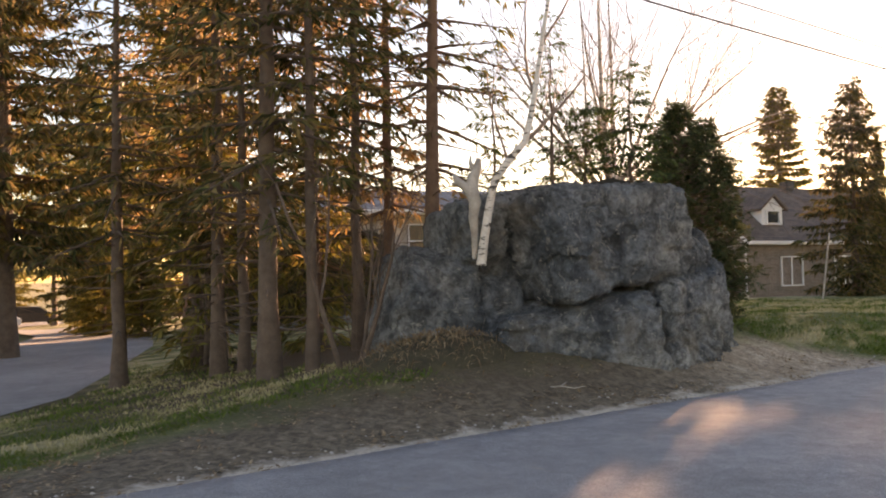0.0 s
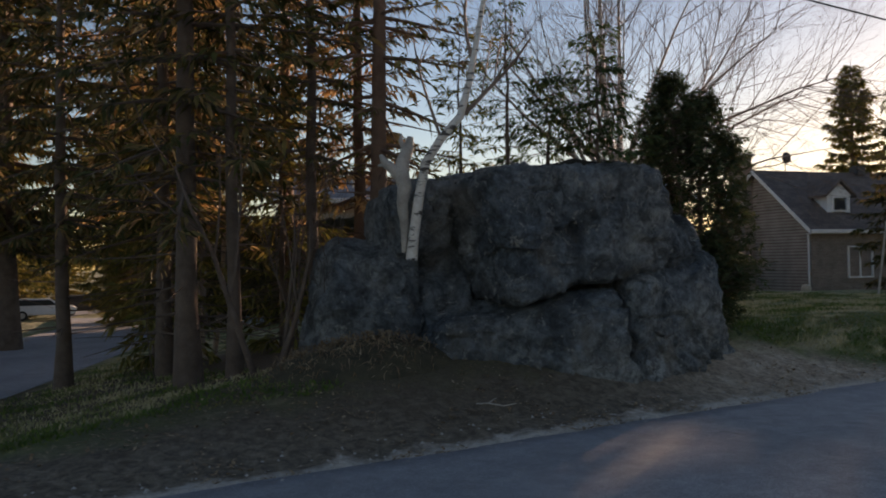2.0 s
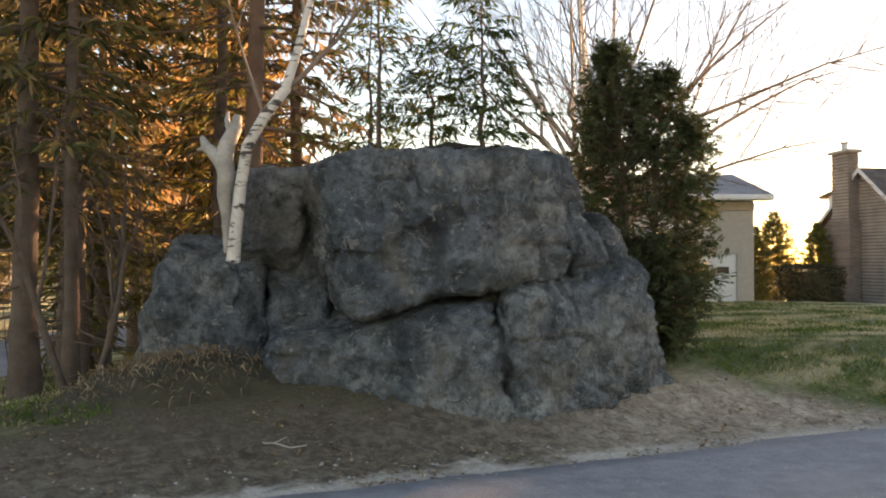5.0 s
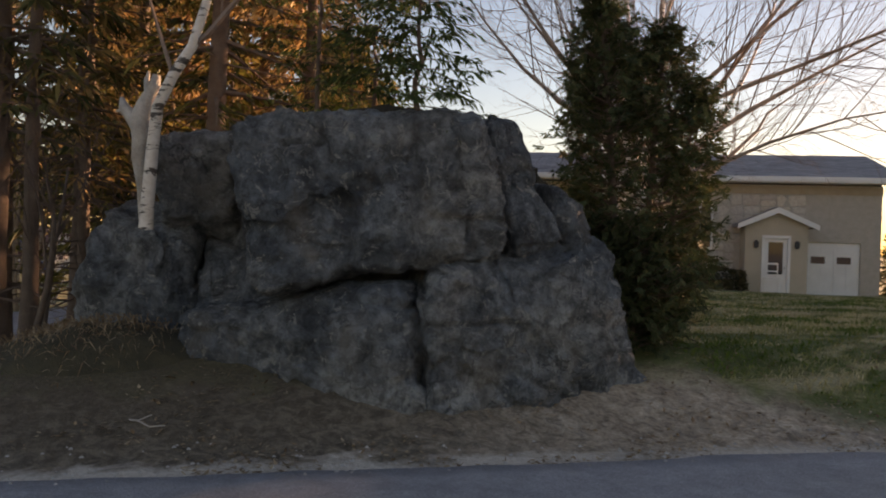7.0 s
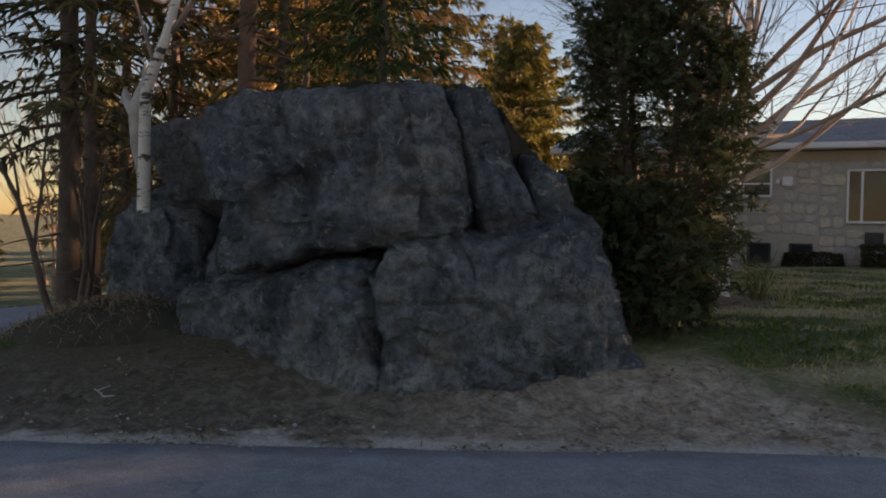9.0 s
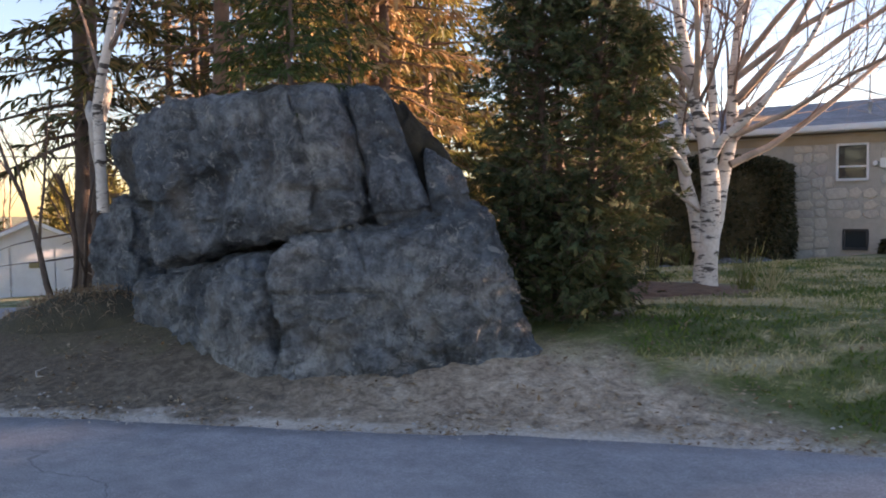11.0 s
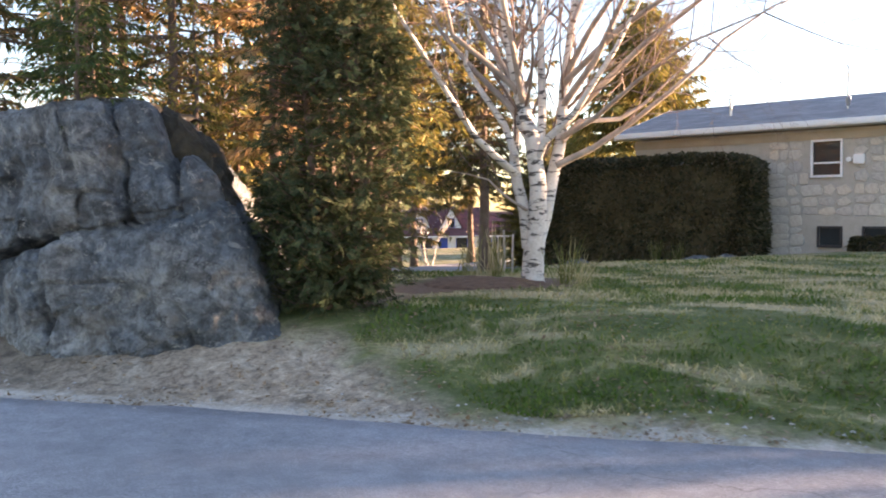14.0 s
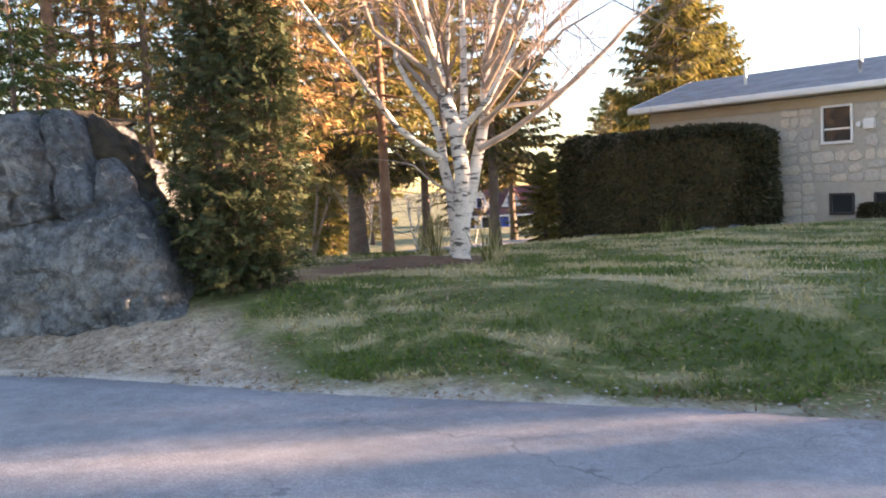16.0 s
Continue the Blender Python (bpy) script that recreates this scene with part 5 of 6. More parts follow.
def litter_things():
    V = Vector
    p = at(6.58, 6.68)
    z = ground_z(p.x, p.y)
    e = thing("fallen_twig", (p.x, p.y, z), "pale broken twig lying on the verge by the boulder", "twig")
    t = Tubes()
    t.add([V((-0.2, 0.05, 0.03)), V((-0.05, 0.0, 0.05)), V((0.1, -0.04, 0.03)), V((0.22, -0.02, 0.05))], [0.009, 0.008, 0.006, 0.004], 5)
    t.add([V((-0.05, 0, 0.05)), V((0.03, 0.06, 0.09))], [0.006, 0.003], 4)
    part("stick", t.mesh(), DEADWOOD, e)
    p = at(6.1, 8.12)
    z = ground_z(p.x, p.y)
    e = thing("split_log", (p.x, p.y, z + 0.05), "short pale weathered log end on the bank by the boulder", "log")
    t = Tubes()
    t.add([V((-0.14, 0.0, 0.02)), V((0.0, -0.02, 0.03)), V((0.14, -0.05, 0.02))], [0.04, 0.045, 0.04], 8)
    part("log_piece", t.mesh(), DEADWOOD, e, smooth_shade=True)
    # earth bank with dry grass at the rock's foot
    verts, faces, n = [], [], 22
    for j in range(n + 1):
        for i in range(n + 1):
            u, v = 4.6 + 2.6 * i / n, 7.4 + 2.2 * j / n
            f = max(0.0, 1 - ((u - 6.0) / 1.15) ** 2 - ((v - 8.4) / 0.95) ** 2)
            q = at(u, v)
            verts.append((q.x, q.y, ground_z(q.x, q.y) - 0.05 + 0.3 * f ** 0.7 + 0.05 * noise.noise((u * 3, v * 3, 0))))
    for j in range(n):
        for i in range(n):
            k = j * (n + 1) + i
            faces.append((k, k + 1, k + n + 2, k + n + 1))
    tagged(part("earth_bank", (verts, faces), EARTH, smooth_shade=True), "low bank of brown earth and roots at the boulder's foot", "bank", kind="structure")
    nr = np.random.default_rng(77)
    n = 1500
    u, v = nr.normal(5.9, 0.55, n), nr.normal(8.3, 0.42, n)
    q = []
    for a, b in zip(u, v):
        w = at(a, b)
        f = max(0.0, 1 - ((a - 6.0) / 1.15) ** 2 - ((b - 8.4) / 0.95) ** 2)
        q.append((w.x, w.y, ground_z(w.x, w.y) - 0.05 + 0.3 * f ** 0.7))
    q = np.array(q)
    ob = sprays(q, nr.normal(0, 0.6, q.shape) + np.array([0, 0, 0.9]), nr.normal(0, 1, q.shape), nr.uniform(0.08, 0.24, n), nr.uniform(0.006, 0.014, n), "dry_grass", LITTER, droop=0.5)
    tagged(ob, "tufts of dry brown grass on the earth bank", "grass", kind="stuff")


litter_things()

# ---- buildings ----
def pane_window(name, parent, x0, x1, z0, z1, y=0.0, bars=(), rail=None, deep=0.12, kind=WHITE, label=""):
    """A framed window in the wall's front plane, the outside towards -y."""
    w = part(name, boxes((x0 - 0.05, x1 + 0.05, y - 0.03, y + deep, z1, z1 + 0.06), (x0 - 0.05, x1 + 0.05, y - 0.06, y + deep, z0 - 0.07, z0),
                         (x0 - 0.06, x0, y - 0.03, y + deep, z0, z1), (x1, x1 + 0.06, y - 0.03, y + deep, z0, z1)), kind, parent, label)
    part("pane", boxes((x0, x1, y + 0.07, y + 0.085, z0, z1)), GLASS, w)
    for b in bars:
        part("mullion", boxes((b - 0.035, b + 0.035, y + 0.01, y + 0.1, z0, z1)), kind, w)
    if rail is not None:
        part("sash_rail", boxes((x0, x1, y + 0.02, y + 0.1, rail - 0.025, rail + 0.025)), kind, w)
    return w


def gable_roof(parent, x0, x1, y0, y1, ze, zr, material, over=0.45, thick=0.16, name="roof", fascia=WHITE):
    ym = (y0 + y1) / 2
    k = (zr - ze) / (ym - y0)
    a = (y0 - over, ze - over * k)
    b = (y1 + over, ze - over * k)
    bm = prism([a, (ym, zr), b, (b[0], b[1] - thick), (ym, zr - thick), (a[0], a[1] - thick)], x0 - over, x1 + over)
    r = part(name, bm, material, parent)
    part("gutter", boxes((x0 - over, x1 + over, a[0] - 0.1, a[0] - 0.005, a[1] - thick - 0.02, a[1] + 0.0), bevel=0.03), fascia, r, "white metal gutter")
    for x in (x0 - over - 0.03, x1 + over + 0.005):
        bm = prism([(a[0], a[1] + 0.01), (ym, zr + 0.01), (b[0], b[1] + 0.01), (b[0], b[1] - thick - 0.05), (ym, zr - thick - 0.05), (a[0], a[1] - thick - 0.05)], x, x + 0.025)
        part("rake_board", bm, fascia, r)
    part("soffit", boxes((x0 - over + 0.03, x1 + over - 0.03, a[0] + 0.02, y0 - 0.005, a[1] - thick - 0.03, a[1] - thick - 0.01)), fascia, r)
    return r


def bungalow():
    h = thing("bungalow", (-0.7, 32.2, 0.0), "low stone-faced bungalow with a grey shingle roof and attached garage", "house", turn=12)
    S0, S1, Z0, Z1, DEEP = -6.0, 9.2, 0.1, 4.02, 7.4
    holes = [(-0.34, 0.41, 2.7, 3.66), (2.6, 4.02, 1.93, 3.40), (7.0, 8.62, 0.25, 2.2), (-0.15, 0.42, 0.68, 1.17), (1.05, 1.6, 0.68, 1.17)]
    for a, b, c, d in wall_pieces(S0, S1, Z0, Z1, holes):
        part("wall_section", boxes((a, b, 0, 0.28, c, d)), MORTAR, h)
    part("wall", boxes((S0, S0 + 0.28, 0.28, DEEP, Z0, Z1)), TAN, h)
    part("wall", boxes((S1 - 0.28, S1, 0.28, DEEP, Z0, Z1)), CREAM, h, "cream side wall")
    part("wall", boxes((S0 + 0.28, S1 - 0.28, DEEP - 0.28, DEEP, Z0, Z1)), TAN, h)
    for x0, x1 in ((S0, S0 + 0.28), (S1 - 0.28, S1)):
        part("gable_wall", prism([(0.0, Z1), (DEEP, Z1), (DEEP / 2, Z1 + 1.2)], x0, x1), CREAM, h)
    part("upper_band", boxes((S0 - 0.01, S1 + 0.01, -0.05, -0.002, 3.72, Z1 - 0.06)), TAN, h, "tan board under the eaves")
    gable_roof(h, S0, S1, 0, DEEP, Z1 + 0.36, 5.38, GREY_ROOF, 0.5)
    w = pane_window("window", h, -0.34, 0.41, 2.7, 3.66, -0.04, rail=3.05, label="white-framed sash window")
    part("blind", boxes((-0.33, 0.40, 0.12, 0.13, 3.1, 3.65)), WHITE, w, "half-drawn pale blind")
    pane_window("window", h, 2.6, 4.02, 1.93, 3.40, -0.04, bars=(2.95, 3.68), label="white three-part picture window")
    for a, b in ((-0.15, 0.42), (1.05, 1.6)):
        pane_window("basement_window", h, a, b, 0.68, 1.17, -0.02, kind=DARK)
    part("wall_vent", boxes((3.05, 3.55, -0.1, 0.0, 1.25, 1.6), bevel=0.02), DARK, h)
    # garage door of raised panels
    g = part("garage_door", boxes((7.0, 8.62, 0.1, 0.16, 0.25, 2.2)), WHITE, h, "white panelled garage door")
    for j in range(4):
        for i in range(4):
            x, z = 7.05 + i * 0.39, 0.3 + j * 0.475
            part("panel", boxes((x, x + 0.34, 0.075, 0.105, z, z + 0.41), bevel=0.012), WHITE, g)
    for i in range(2):
        x = 7.15 + i * 0.78
        part("door_pane", boxes((x, x + 0.42, 0.06, 0.073, 1.52, 1.74)), GLASS, g)
    # entrance porch
    p = part("porch", boxes((4.95, 5.5, -1.0, -0.85, 0.1, 2.62), (6.25, 6.8, -1.0, -0.85, 0.1, 2.62), (5.5, 6.25, -1.0, -0.85, 2.3, 2.62), (4.95, 5.1, -0.85, 0, 0.1, 2.62), (6.65, 6.8, -0.85, 0, 0.1, 2.62)), CREAM, h, "cream entrance porch")
    part("porch_gable", prism([(4.8, 2.62), (6.95, 2.62), (5.88, 3.1)], -0.98, -0.9, "y"), CREAM, p)
    part("porch_roof", prism([(4.68, 2.60), (5.88, 3.14), (7.08, 2.60), (7.08, 2.70), (5.88, 3.25), (4.68, 2.70)], -1.2, 0.0, "y"), GREY_ROOF, p)
    part("bargeboard", prism([(4.68, 2.54), (5.88, 3.06), (7.08, 2.54), (7.08, 2.70), (5.88, 3.24), (4.68, 2.70)], -1.225, -1.202, "y"), WHITE, p)
    d = part("front_door", boxes((5.5, 6.25, -0.93, -0.88, 0.42, 2.3)), WHITE, h, "white front door with a large glass pane")
    part("door_pane", boxes((5.66, 6.09, -0.945, -0.932, 1.15, 2.15)), GLASS, d)
    part("door_trim", boxes((5.45, 5.53, -1.03, -0.94, 0.42, 2.34), (6.22, 6.30, -1.03, -0.94, 0.42, 2.34), (5.45, 6.30, -1.03, -0.94, 2.27, 2.36)), WHITE, d)
    part("door_handle", boxes((6.12, 6.16, -1.0, -0.93, 1.3, 1.4), bevel=0.01), METAL, d)
    part("door_step", boxes((5.3, 6.5, -1.5, -1.0, 0.1, 0.42), bevel=0.02), CONCRETE, h)
    for x in (5.27, 6.48):
        part("wall_lamp", boxes((x - 0.07, x + 0.07, -1.12, -1.0, 1.95, 2.2), bevel=0.03), DARK, h)
    # meter boxes, roof vent and mast
    part("meter_box", boxes((0.76, 1.06, -0.14, 0, 2.98, 3.26), bevel=0.02), WHITE, h)
    bm = bmesh.new()
    bmesh.ops.create_cone(bm, cap_ends=True, segments=16, radius1=0.08, radius2=0.07, depth=0.12, matrix=Matrix.Translation((0.64, -0.06, 3.12)) @ Matrix.Rotation(radians(90), 4, "X"))
    part("meter_dial", bm, WHITE, h)
    t = Tubes()
    t.add([Vector((-3.37, 1.5, 4.6)), Vector((-3.37, 1.5, 5.35))], [0.05, 0.05], 10)
    part("roof_vent", t.mesh(), METAL, h, "bare metal vent pipe")
    t = Tubes()
    t.add([Vector((0.32, 1.0, 4.3)), Vector((0.32, 1.0, 5.1)), Vector((0.33, 1.0, 5.85)), Vector((0.26, 1.0, 5.95))], [0.035, 0.035, 0.03, 0.02], 8)
    t.add([Vector((0.32, 1.0, 4.75)), Vector((0.36, 0.9, 5.0))], [0.07, 0.07], 8)
    part("service_mast", t.mesh(), METAL, h, "electric service mast")
    return h, holes


BUNGALOW, HOLES = bungalow()


def foliage_box(name, place, turn, size, label, seed, n, mat, leaf=0.16, category="hedge"):
    """A clipped hedge: stems inside, sprays thick at its surface."""
    nr = np.random.default_rng(seed)
    e = thing(name, place, label, category, turn=turn)
    sx, sy, sz = size
    p = nr.uniform(-0.5, 0.5, (n, 3))
    face = nr.integers(0, 5, n)
    q = p.copy()
    depth = 0.5 - np.abs(nr.normal(0, 0.05, n))
    for ax, f, s in ((1, 0, -1), (2, 1, 1), (0, 2, -1), (0, 3, 1), (1, 4, 1)):
        k = face == f
        q[k, ax] = s * depth[k]
    q = np.sign(q) * np.minimum(np.abs(q), 0.5)
    bend = min(0.9, sz * 0.3)
    rnd = np.maximum(0, np.abs(q[:, 0]) * sx - sx / 2 + bend) ** 2 * np.maximum(0, q[:, 2] + 0.5)
    q[:, 2] -= 0.35 * rnd / sz
    w = q * np.array(size) + np.array([0, 0, sz / 2])
    w += np.array([(0.16 * noise.noise((a * 1.1, b * 1.1, c * 1.1)), 0.1 * noise.noise((a * 2.3, 9, c * 2.3)), 0.1 * noise.noise((a * 1.7, c * 1.7, 4))) for a, b, c in w])
    w[:, 2] = np.maximum(w[:, 2], 0.02)
    d = q * 1.2 + nr.normal(0, 0.5, (n, 3)) + np.array([0, 0, 0.3])
    sprays(w, d, nr.normal(0, 1, (n, 3)), nr.uniform(0.6, 1.3, n) * leaf, nr.uniform(0.25, 0.5, n) * leaf, "foliage", mat, e)
    t, rng = Tubes(), random.Random(seed)
    for i in range(int(sx * 2.5) + 1):
        x = -sx / 2 + 0.2 + (sx - 0.4) * i / max(1, int(sx * 2.5))
        t.add([Vector((x, 0, -0.05)), Vector((x + rng.uniform(-0.1, 0.1), rng.uniform(-0.1, 0.1), sz * 0.5)), Vector((x, 0, sz * 0.85))], [0.035, 0.025, 0.01], 5)
    part("branchwork", t.mesh(), BARK, e)
    bm = bmesh.new()
    box(bm, -sx / 2 + 0.22, sx / 2 - 0.22, -sy / 2 + 0.22, sy / 2 - 0.22, 0.05, sz - 0.28, bevel=0.2)
    part("inner_growth", bm, HEDGE, e, "dark inner twigs")
    return e


def on_house(s, o):
    m = BUNGALOW.matrix_basis @ Vector((s, o, 0))
    return (m.x, m.y, ground_z(m.x, m.y))


foliage_box("cedar_hedge", on_house(-4.95, -1.2), 12, (7.0, 1.5, 3.5), "long clipped dark cedar hedge along the bungalow", 71, 34000, HEDGE)
foliage_box("low_shrub", on_house(1.7, -0.6), 12, (1.5, 0.6, 0.35), "low clipped evergreen shrub under the bungalow's wall", 72, 2500, HEDGE, 0.12, "shrub")
foliage_box("low_shrub", on_house(4.0, -0.9), 12, (2.0, 0.9, 0.6), "brown rounded shrub beside the entrance", 73, 3000, HEDGE, 0.14, "shrub")


foliage_box("garden_shrub", (12.7, 47.0, ground_z(12.7, 47.0)), 20, (2.4, 2.0, 1.9), "rounded sunlit shrub beyond the garage", 180, 3500, HEDGE, 0.2, "shrub")
for x, y, k in ((14.0, 51.5, 0.36), (12.0, 53.0, 0.42), (10.6, 50.0, 0.34)):
    copy_thing(far[0], Matrix.Translation((x, y, ground_z(x, y) - 0.1)) @ Matrix.Rotation(x, 4, "Z") @ Matrix.Diagonal((k * 0.8, k * 0.8, k, 1)))


def field_stones():
    rng = random.Random(74)
    for i in range(7):
        m = BUNGALOW.matrix_basis @ Vector((-7.6 + i * 0.95 + rng.uniform(-0.3, 0.3), -2.2 + rng.uniform(-0.2, 0.2), 0))
        s = rng.uniform(0.18, 0.42)
        bm = bmesh.new()
        bmesh.ops.create_icosphere(bm, subdivisions=3, radius=s)
        for v in bm.verts:
            v.co *= 1 + 0.3 * noise.fractal(v.co * 3 + Vector((i * 5, 0, 0)), 1, 2, 3)
            v.co.z *= 0.62
            v.co.x *= 1.3
        ob = part("field_stone", bm, GRANITE, smooth_shade=True)
        ob.location = (m.x, m.y, ground_z(m.x, m.y) + s * 0.25)
        tagged(ob, "rounded pale field stone at the hedge's foot", "stone", "stones along the hedge")


field_stones()


def brick_house():
    h = thing("brick_house", (17.6, 46.4, -1.08), "brown brick house with a steep roof, dormer and outside chimney", "house", turn=23.7)
    L, W, E, R = 13.0, 7.0, 4.0, 7.0
    part("wall", boxes((0, L, 0, 0.25, 0, E)), BRICK, h)
    part("wall", boxes((0, 0.25, 0.25, W, 0, E)), BRICK, h)
    part("wall", boxes((L - 0.25, L, 0.25, W, 0, E)), BRICK, h)
    part("wall", boxes((0.25, L - 0.25, W - 0.25, W, 0, E)), BRICK, h)
    for x in (0, L - 0.25):
        part("gable_wall", prism([(0, E), (W, E), (W / 2, R - 0.2)], x, x + 0.25), BRICK, h)
    gable_roof(h, 0, L, 0, W, E + 0.12, R, BROWN_ROOF, 0.35)
    # chimney with cap and pot
    c = part("chimney", boxes((-0.62, -0.01, 3.75, 5.25, 0, 4.6), (-0.55, -0.01, 3.9, 5.1, 4.6, 7.75), bevel=0.02), BRICK, h, "tall brick chimney")
    part("chimney_cap", boxes((-0.68, 0.1, 3.75, 5.25, 7.75, 7.9), bevel=0.03), CONCRETE, c)
    t = Tubes()
    t.add([Vector((-0.3, 4.5, 7.9)), Vector((-0.3, 4.5, 8.2)), Vector((-0.3, 4.5, 8.3))], [0.16, 0.14, 0.2], 10)
    part("chimney_pot", t.mesh(), METAL, c)
    # dormer on the front slope
    d = part("dormer", boxes((1.7, 3.1, 0.7, 2.6, 4.6, 5.55)), WHITE, h, "white dormer")
    part("dormer_gable", prism([(1.6, 5.5), (3.2, 5.5), (2.4, 6.15)], 0.68, 2.9, "y"), WHITE, d)
    part("dormer_roof", prism([(1.45, 5.42), (2.4, 6.2), (3.35, 5.42), (3.35, 5.54), (2.4, 6.34), (1.45, 5.54)], 0.5, 3.2, "y"), BROWN_ROOF, d)
    pane_window("dormer_window", h, 2.0, 2.8, 4.8, 5.4, 0.62, label="white dormer window")
    for x0, x1 in ((2.2, 3.6), (6.0, 7.4), (9.4, 10.8)):
        pane_window("window", h, x0, x1, 1.6, 3.0, -0.06, bars=((x0 + x1) / 2,), label="white-framed window")
    # side dormer wall seen past the chimney
    part("rear_dormer", boxes((0.6, 4.0, 4.7, 6.9, 4.2, 6.0)), WHITE, h, "white rear dormer")
    part("rear_dormer_roof", prism([(4.4, 6.5), (7.4, 5.85), (7.4, 5.98), (4.4, 6.63)], 0.4, 4.2), BROWN_ROOF, h)
    t = Tubes()
    t.add([Vector((-0.06, 0.1, 0.1)), Vector((-0.06, 0.1, 3.6)), Vector((-0.1, -0.25, 3.85))], [0.045, 0.045, 0.045], 8)
    part("downpipe", t.mesh(), WHITE, h)
    # satellite dish on the ridge
    bm = bmesh.new()
    bmesh.ops.create_uvsphere(bm, u_segments=16, v_segments=8, radius=0.3)
    for v in bm.verts:
        v.co.y *= 0.25
        v.co += Vector((2.2, 3.9, 7.75))
    dd = part("satellite_dish", bm, DARK, h)
    t = Tubes()
    t.add([Vector((2.2, 4, 6.9)), Vector((2.2, 4, 7.7))], [0.03, 0.03], 6)
    part("dish_mast", t.mesh(), METAL, dd)
    part("roof_vent", boxes((6.2, 6.8, 3.2, 3.8, 6.85, 7.35), bevel=0.05), DARK, h)
    h.scale = (1.13, 1.13, 1.13)


brick_house()


def globe():
    x, y = 16.9, 45.3
    e = thing("garden_globe", (x, y, ground_z(x, y)), "pale round plastic pot at the brick house's corner", "pot")
    bm = bmesh.new()
    bmesh.ops.create_uvsphere(bm, u_segments=16, v_segments=10, radius=0.26, matrix=Matrix.Translation((0, 0, 0.3)))
    bmesh.ops.create_cone(bm, cap_ends=True, segments=16, radius1=0.2, radius2=0.16, depth=0.16, matrix=Matrix.Translation((0, 0, 0.08)))
    part("bowl", bm, CREAM, e, smooth_shade=True)


globe()


def leaning_pole():
    x, y = 12.0, 25.7
    e = thing("leaning_pole", (x, y, ground_z(x, y)), "thin pale pole leaning in the lawn by the brick house", "pole")
    t = Tubes()
    t.add([Vector((0, 0, -0.2)), Vector((0.16, 0.0, 1.0)), Vector((0.3, 0.0, 2.1))], [0.03, 0.03, 0.025], 8)
    part("rod", t.mesh(), DEADWOOD, e)


leaning_pole()


def porch_chair():
    m = BUNGALOW.matrix_basis @ Vector((5.62, -1.75, 0))
    e = thing("porch_chair", (m.x, m.y, ground_z(m.x, m.y)), "white metal garden chair beside the front door", "chair", turn=12)
    part("seat", boxes((-0.22, 0.22, -0.22, 0.2, 0.42, 0.45), bevel=0.01), WHITE, e)
    part("backrest", boxes((-0.22, -0.19, 0.18, 0.21, 0.45, 0.9), (0.19, 0.22, 0.18, 0.21, 0.45, 0.9), (-0.19, 0.19, 0.18, 0.21, 0.84, 0.9), (-0.19, 0.19, 0.18, 0.21, 0.62, 0.66)), WHITE, e)
    for x in (-0.2, 0.2):
        for y in (-0.2, 0.18):
            part("leg", boxes((x - 0.015, x + 0.015, y - 0.015, y + 0.015, 0, 0.42)), WHITE, e)


porch_chair()


for x, y, k in ((-36.0, 12.0, 0.45), (-37.0, 15.0, 0.5), (-38.0, 18.5, 0.45), (-39.0, 22.5, 0.5)):
    copy_thing(far[0], Matrix.Translation((x, y, ground_z(x, y) - 0.1)) @ Matrix.Rotation(y, 4, "Z") @ Matrix.Diagonal((k * 0.7, k * 0.7, k, 1)))
foliage_box("garden_shrub", (-31.1, 16.4, ground_z(-31.1, 16.4)), 0, (1.5, 1.5, 3.0), "rust-brown upright shrub beside the white garage", 190, 2500, SUNLIT_DRY, 0.2, "shrub")


def white_garage():
    x, y = -27.9, 16.2
    h = thing("garden_shed", (x, y, -1.55), "small white garage with a rust-coloured gable roof", "shed", turn=75)
    part("wall", boxes((0, 0.75, 0, 0.12, 0, 2.3), (2.45, 3.2, 0, 0.12, 0, 2.3), (0.75, 2.45, 0, 0.12, 2.05, 2.3)), WHITE, h)
    part("wall", boxes((0, 0.12, 0.12, 4.5, 0, 2.3)), WHITE, h)
    part("wall", boxes((3.08, 3.2, 0.12, 4.5, 0, 2.3)), WHITE, h)
    part("wall", boxes((0.12, 3.08, 4.38, 4.5, 0, 2.3)), WHITE, h)
    part("gable_wall", prism([(0, 2.3), (3.2, 2.3), (1.6, 3.02)], 0, 0.12, "y"), WHITE, h)
    part("roof", prism([(-0.3, 2.2), (1.6, 3.08), (3.5, 2.2), (3.5, 2.32), (1.6, 3.2), (-0.3, 2.32)], -0.3, 4.7, "y"), ORANGE_ROOF, h)
    part("bargeboard", prism([(-0.3, 2.16), (1.6, 3.04), (3.5, 2.16), (3.5, 2.34), (1.6, 3.22), (-0.3, 2.34)], -0.33, -0.302, "y"), WHITE, h)
    d = part("door", boxes((0.78, 2.42, 0.03, 0.08, 0.02, 2.05)), WHITE, h, "white overhead door")
    for j in range(4):
        part("panel", boxes((0.82, 2.38, 0.01, 0.035, 0.06 + j * 0.5, 0.5 + j * 0.5), bevel=0.01), WHITE, d)
    part("sign", boxes((1.45, 1.85, -0.01, 0.008, 1.2, 1.45)), STRAW, d, "small yellow sign")


white_garage()


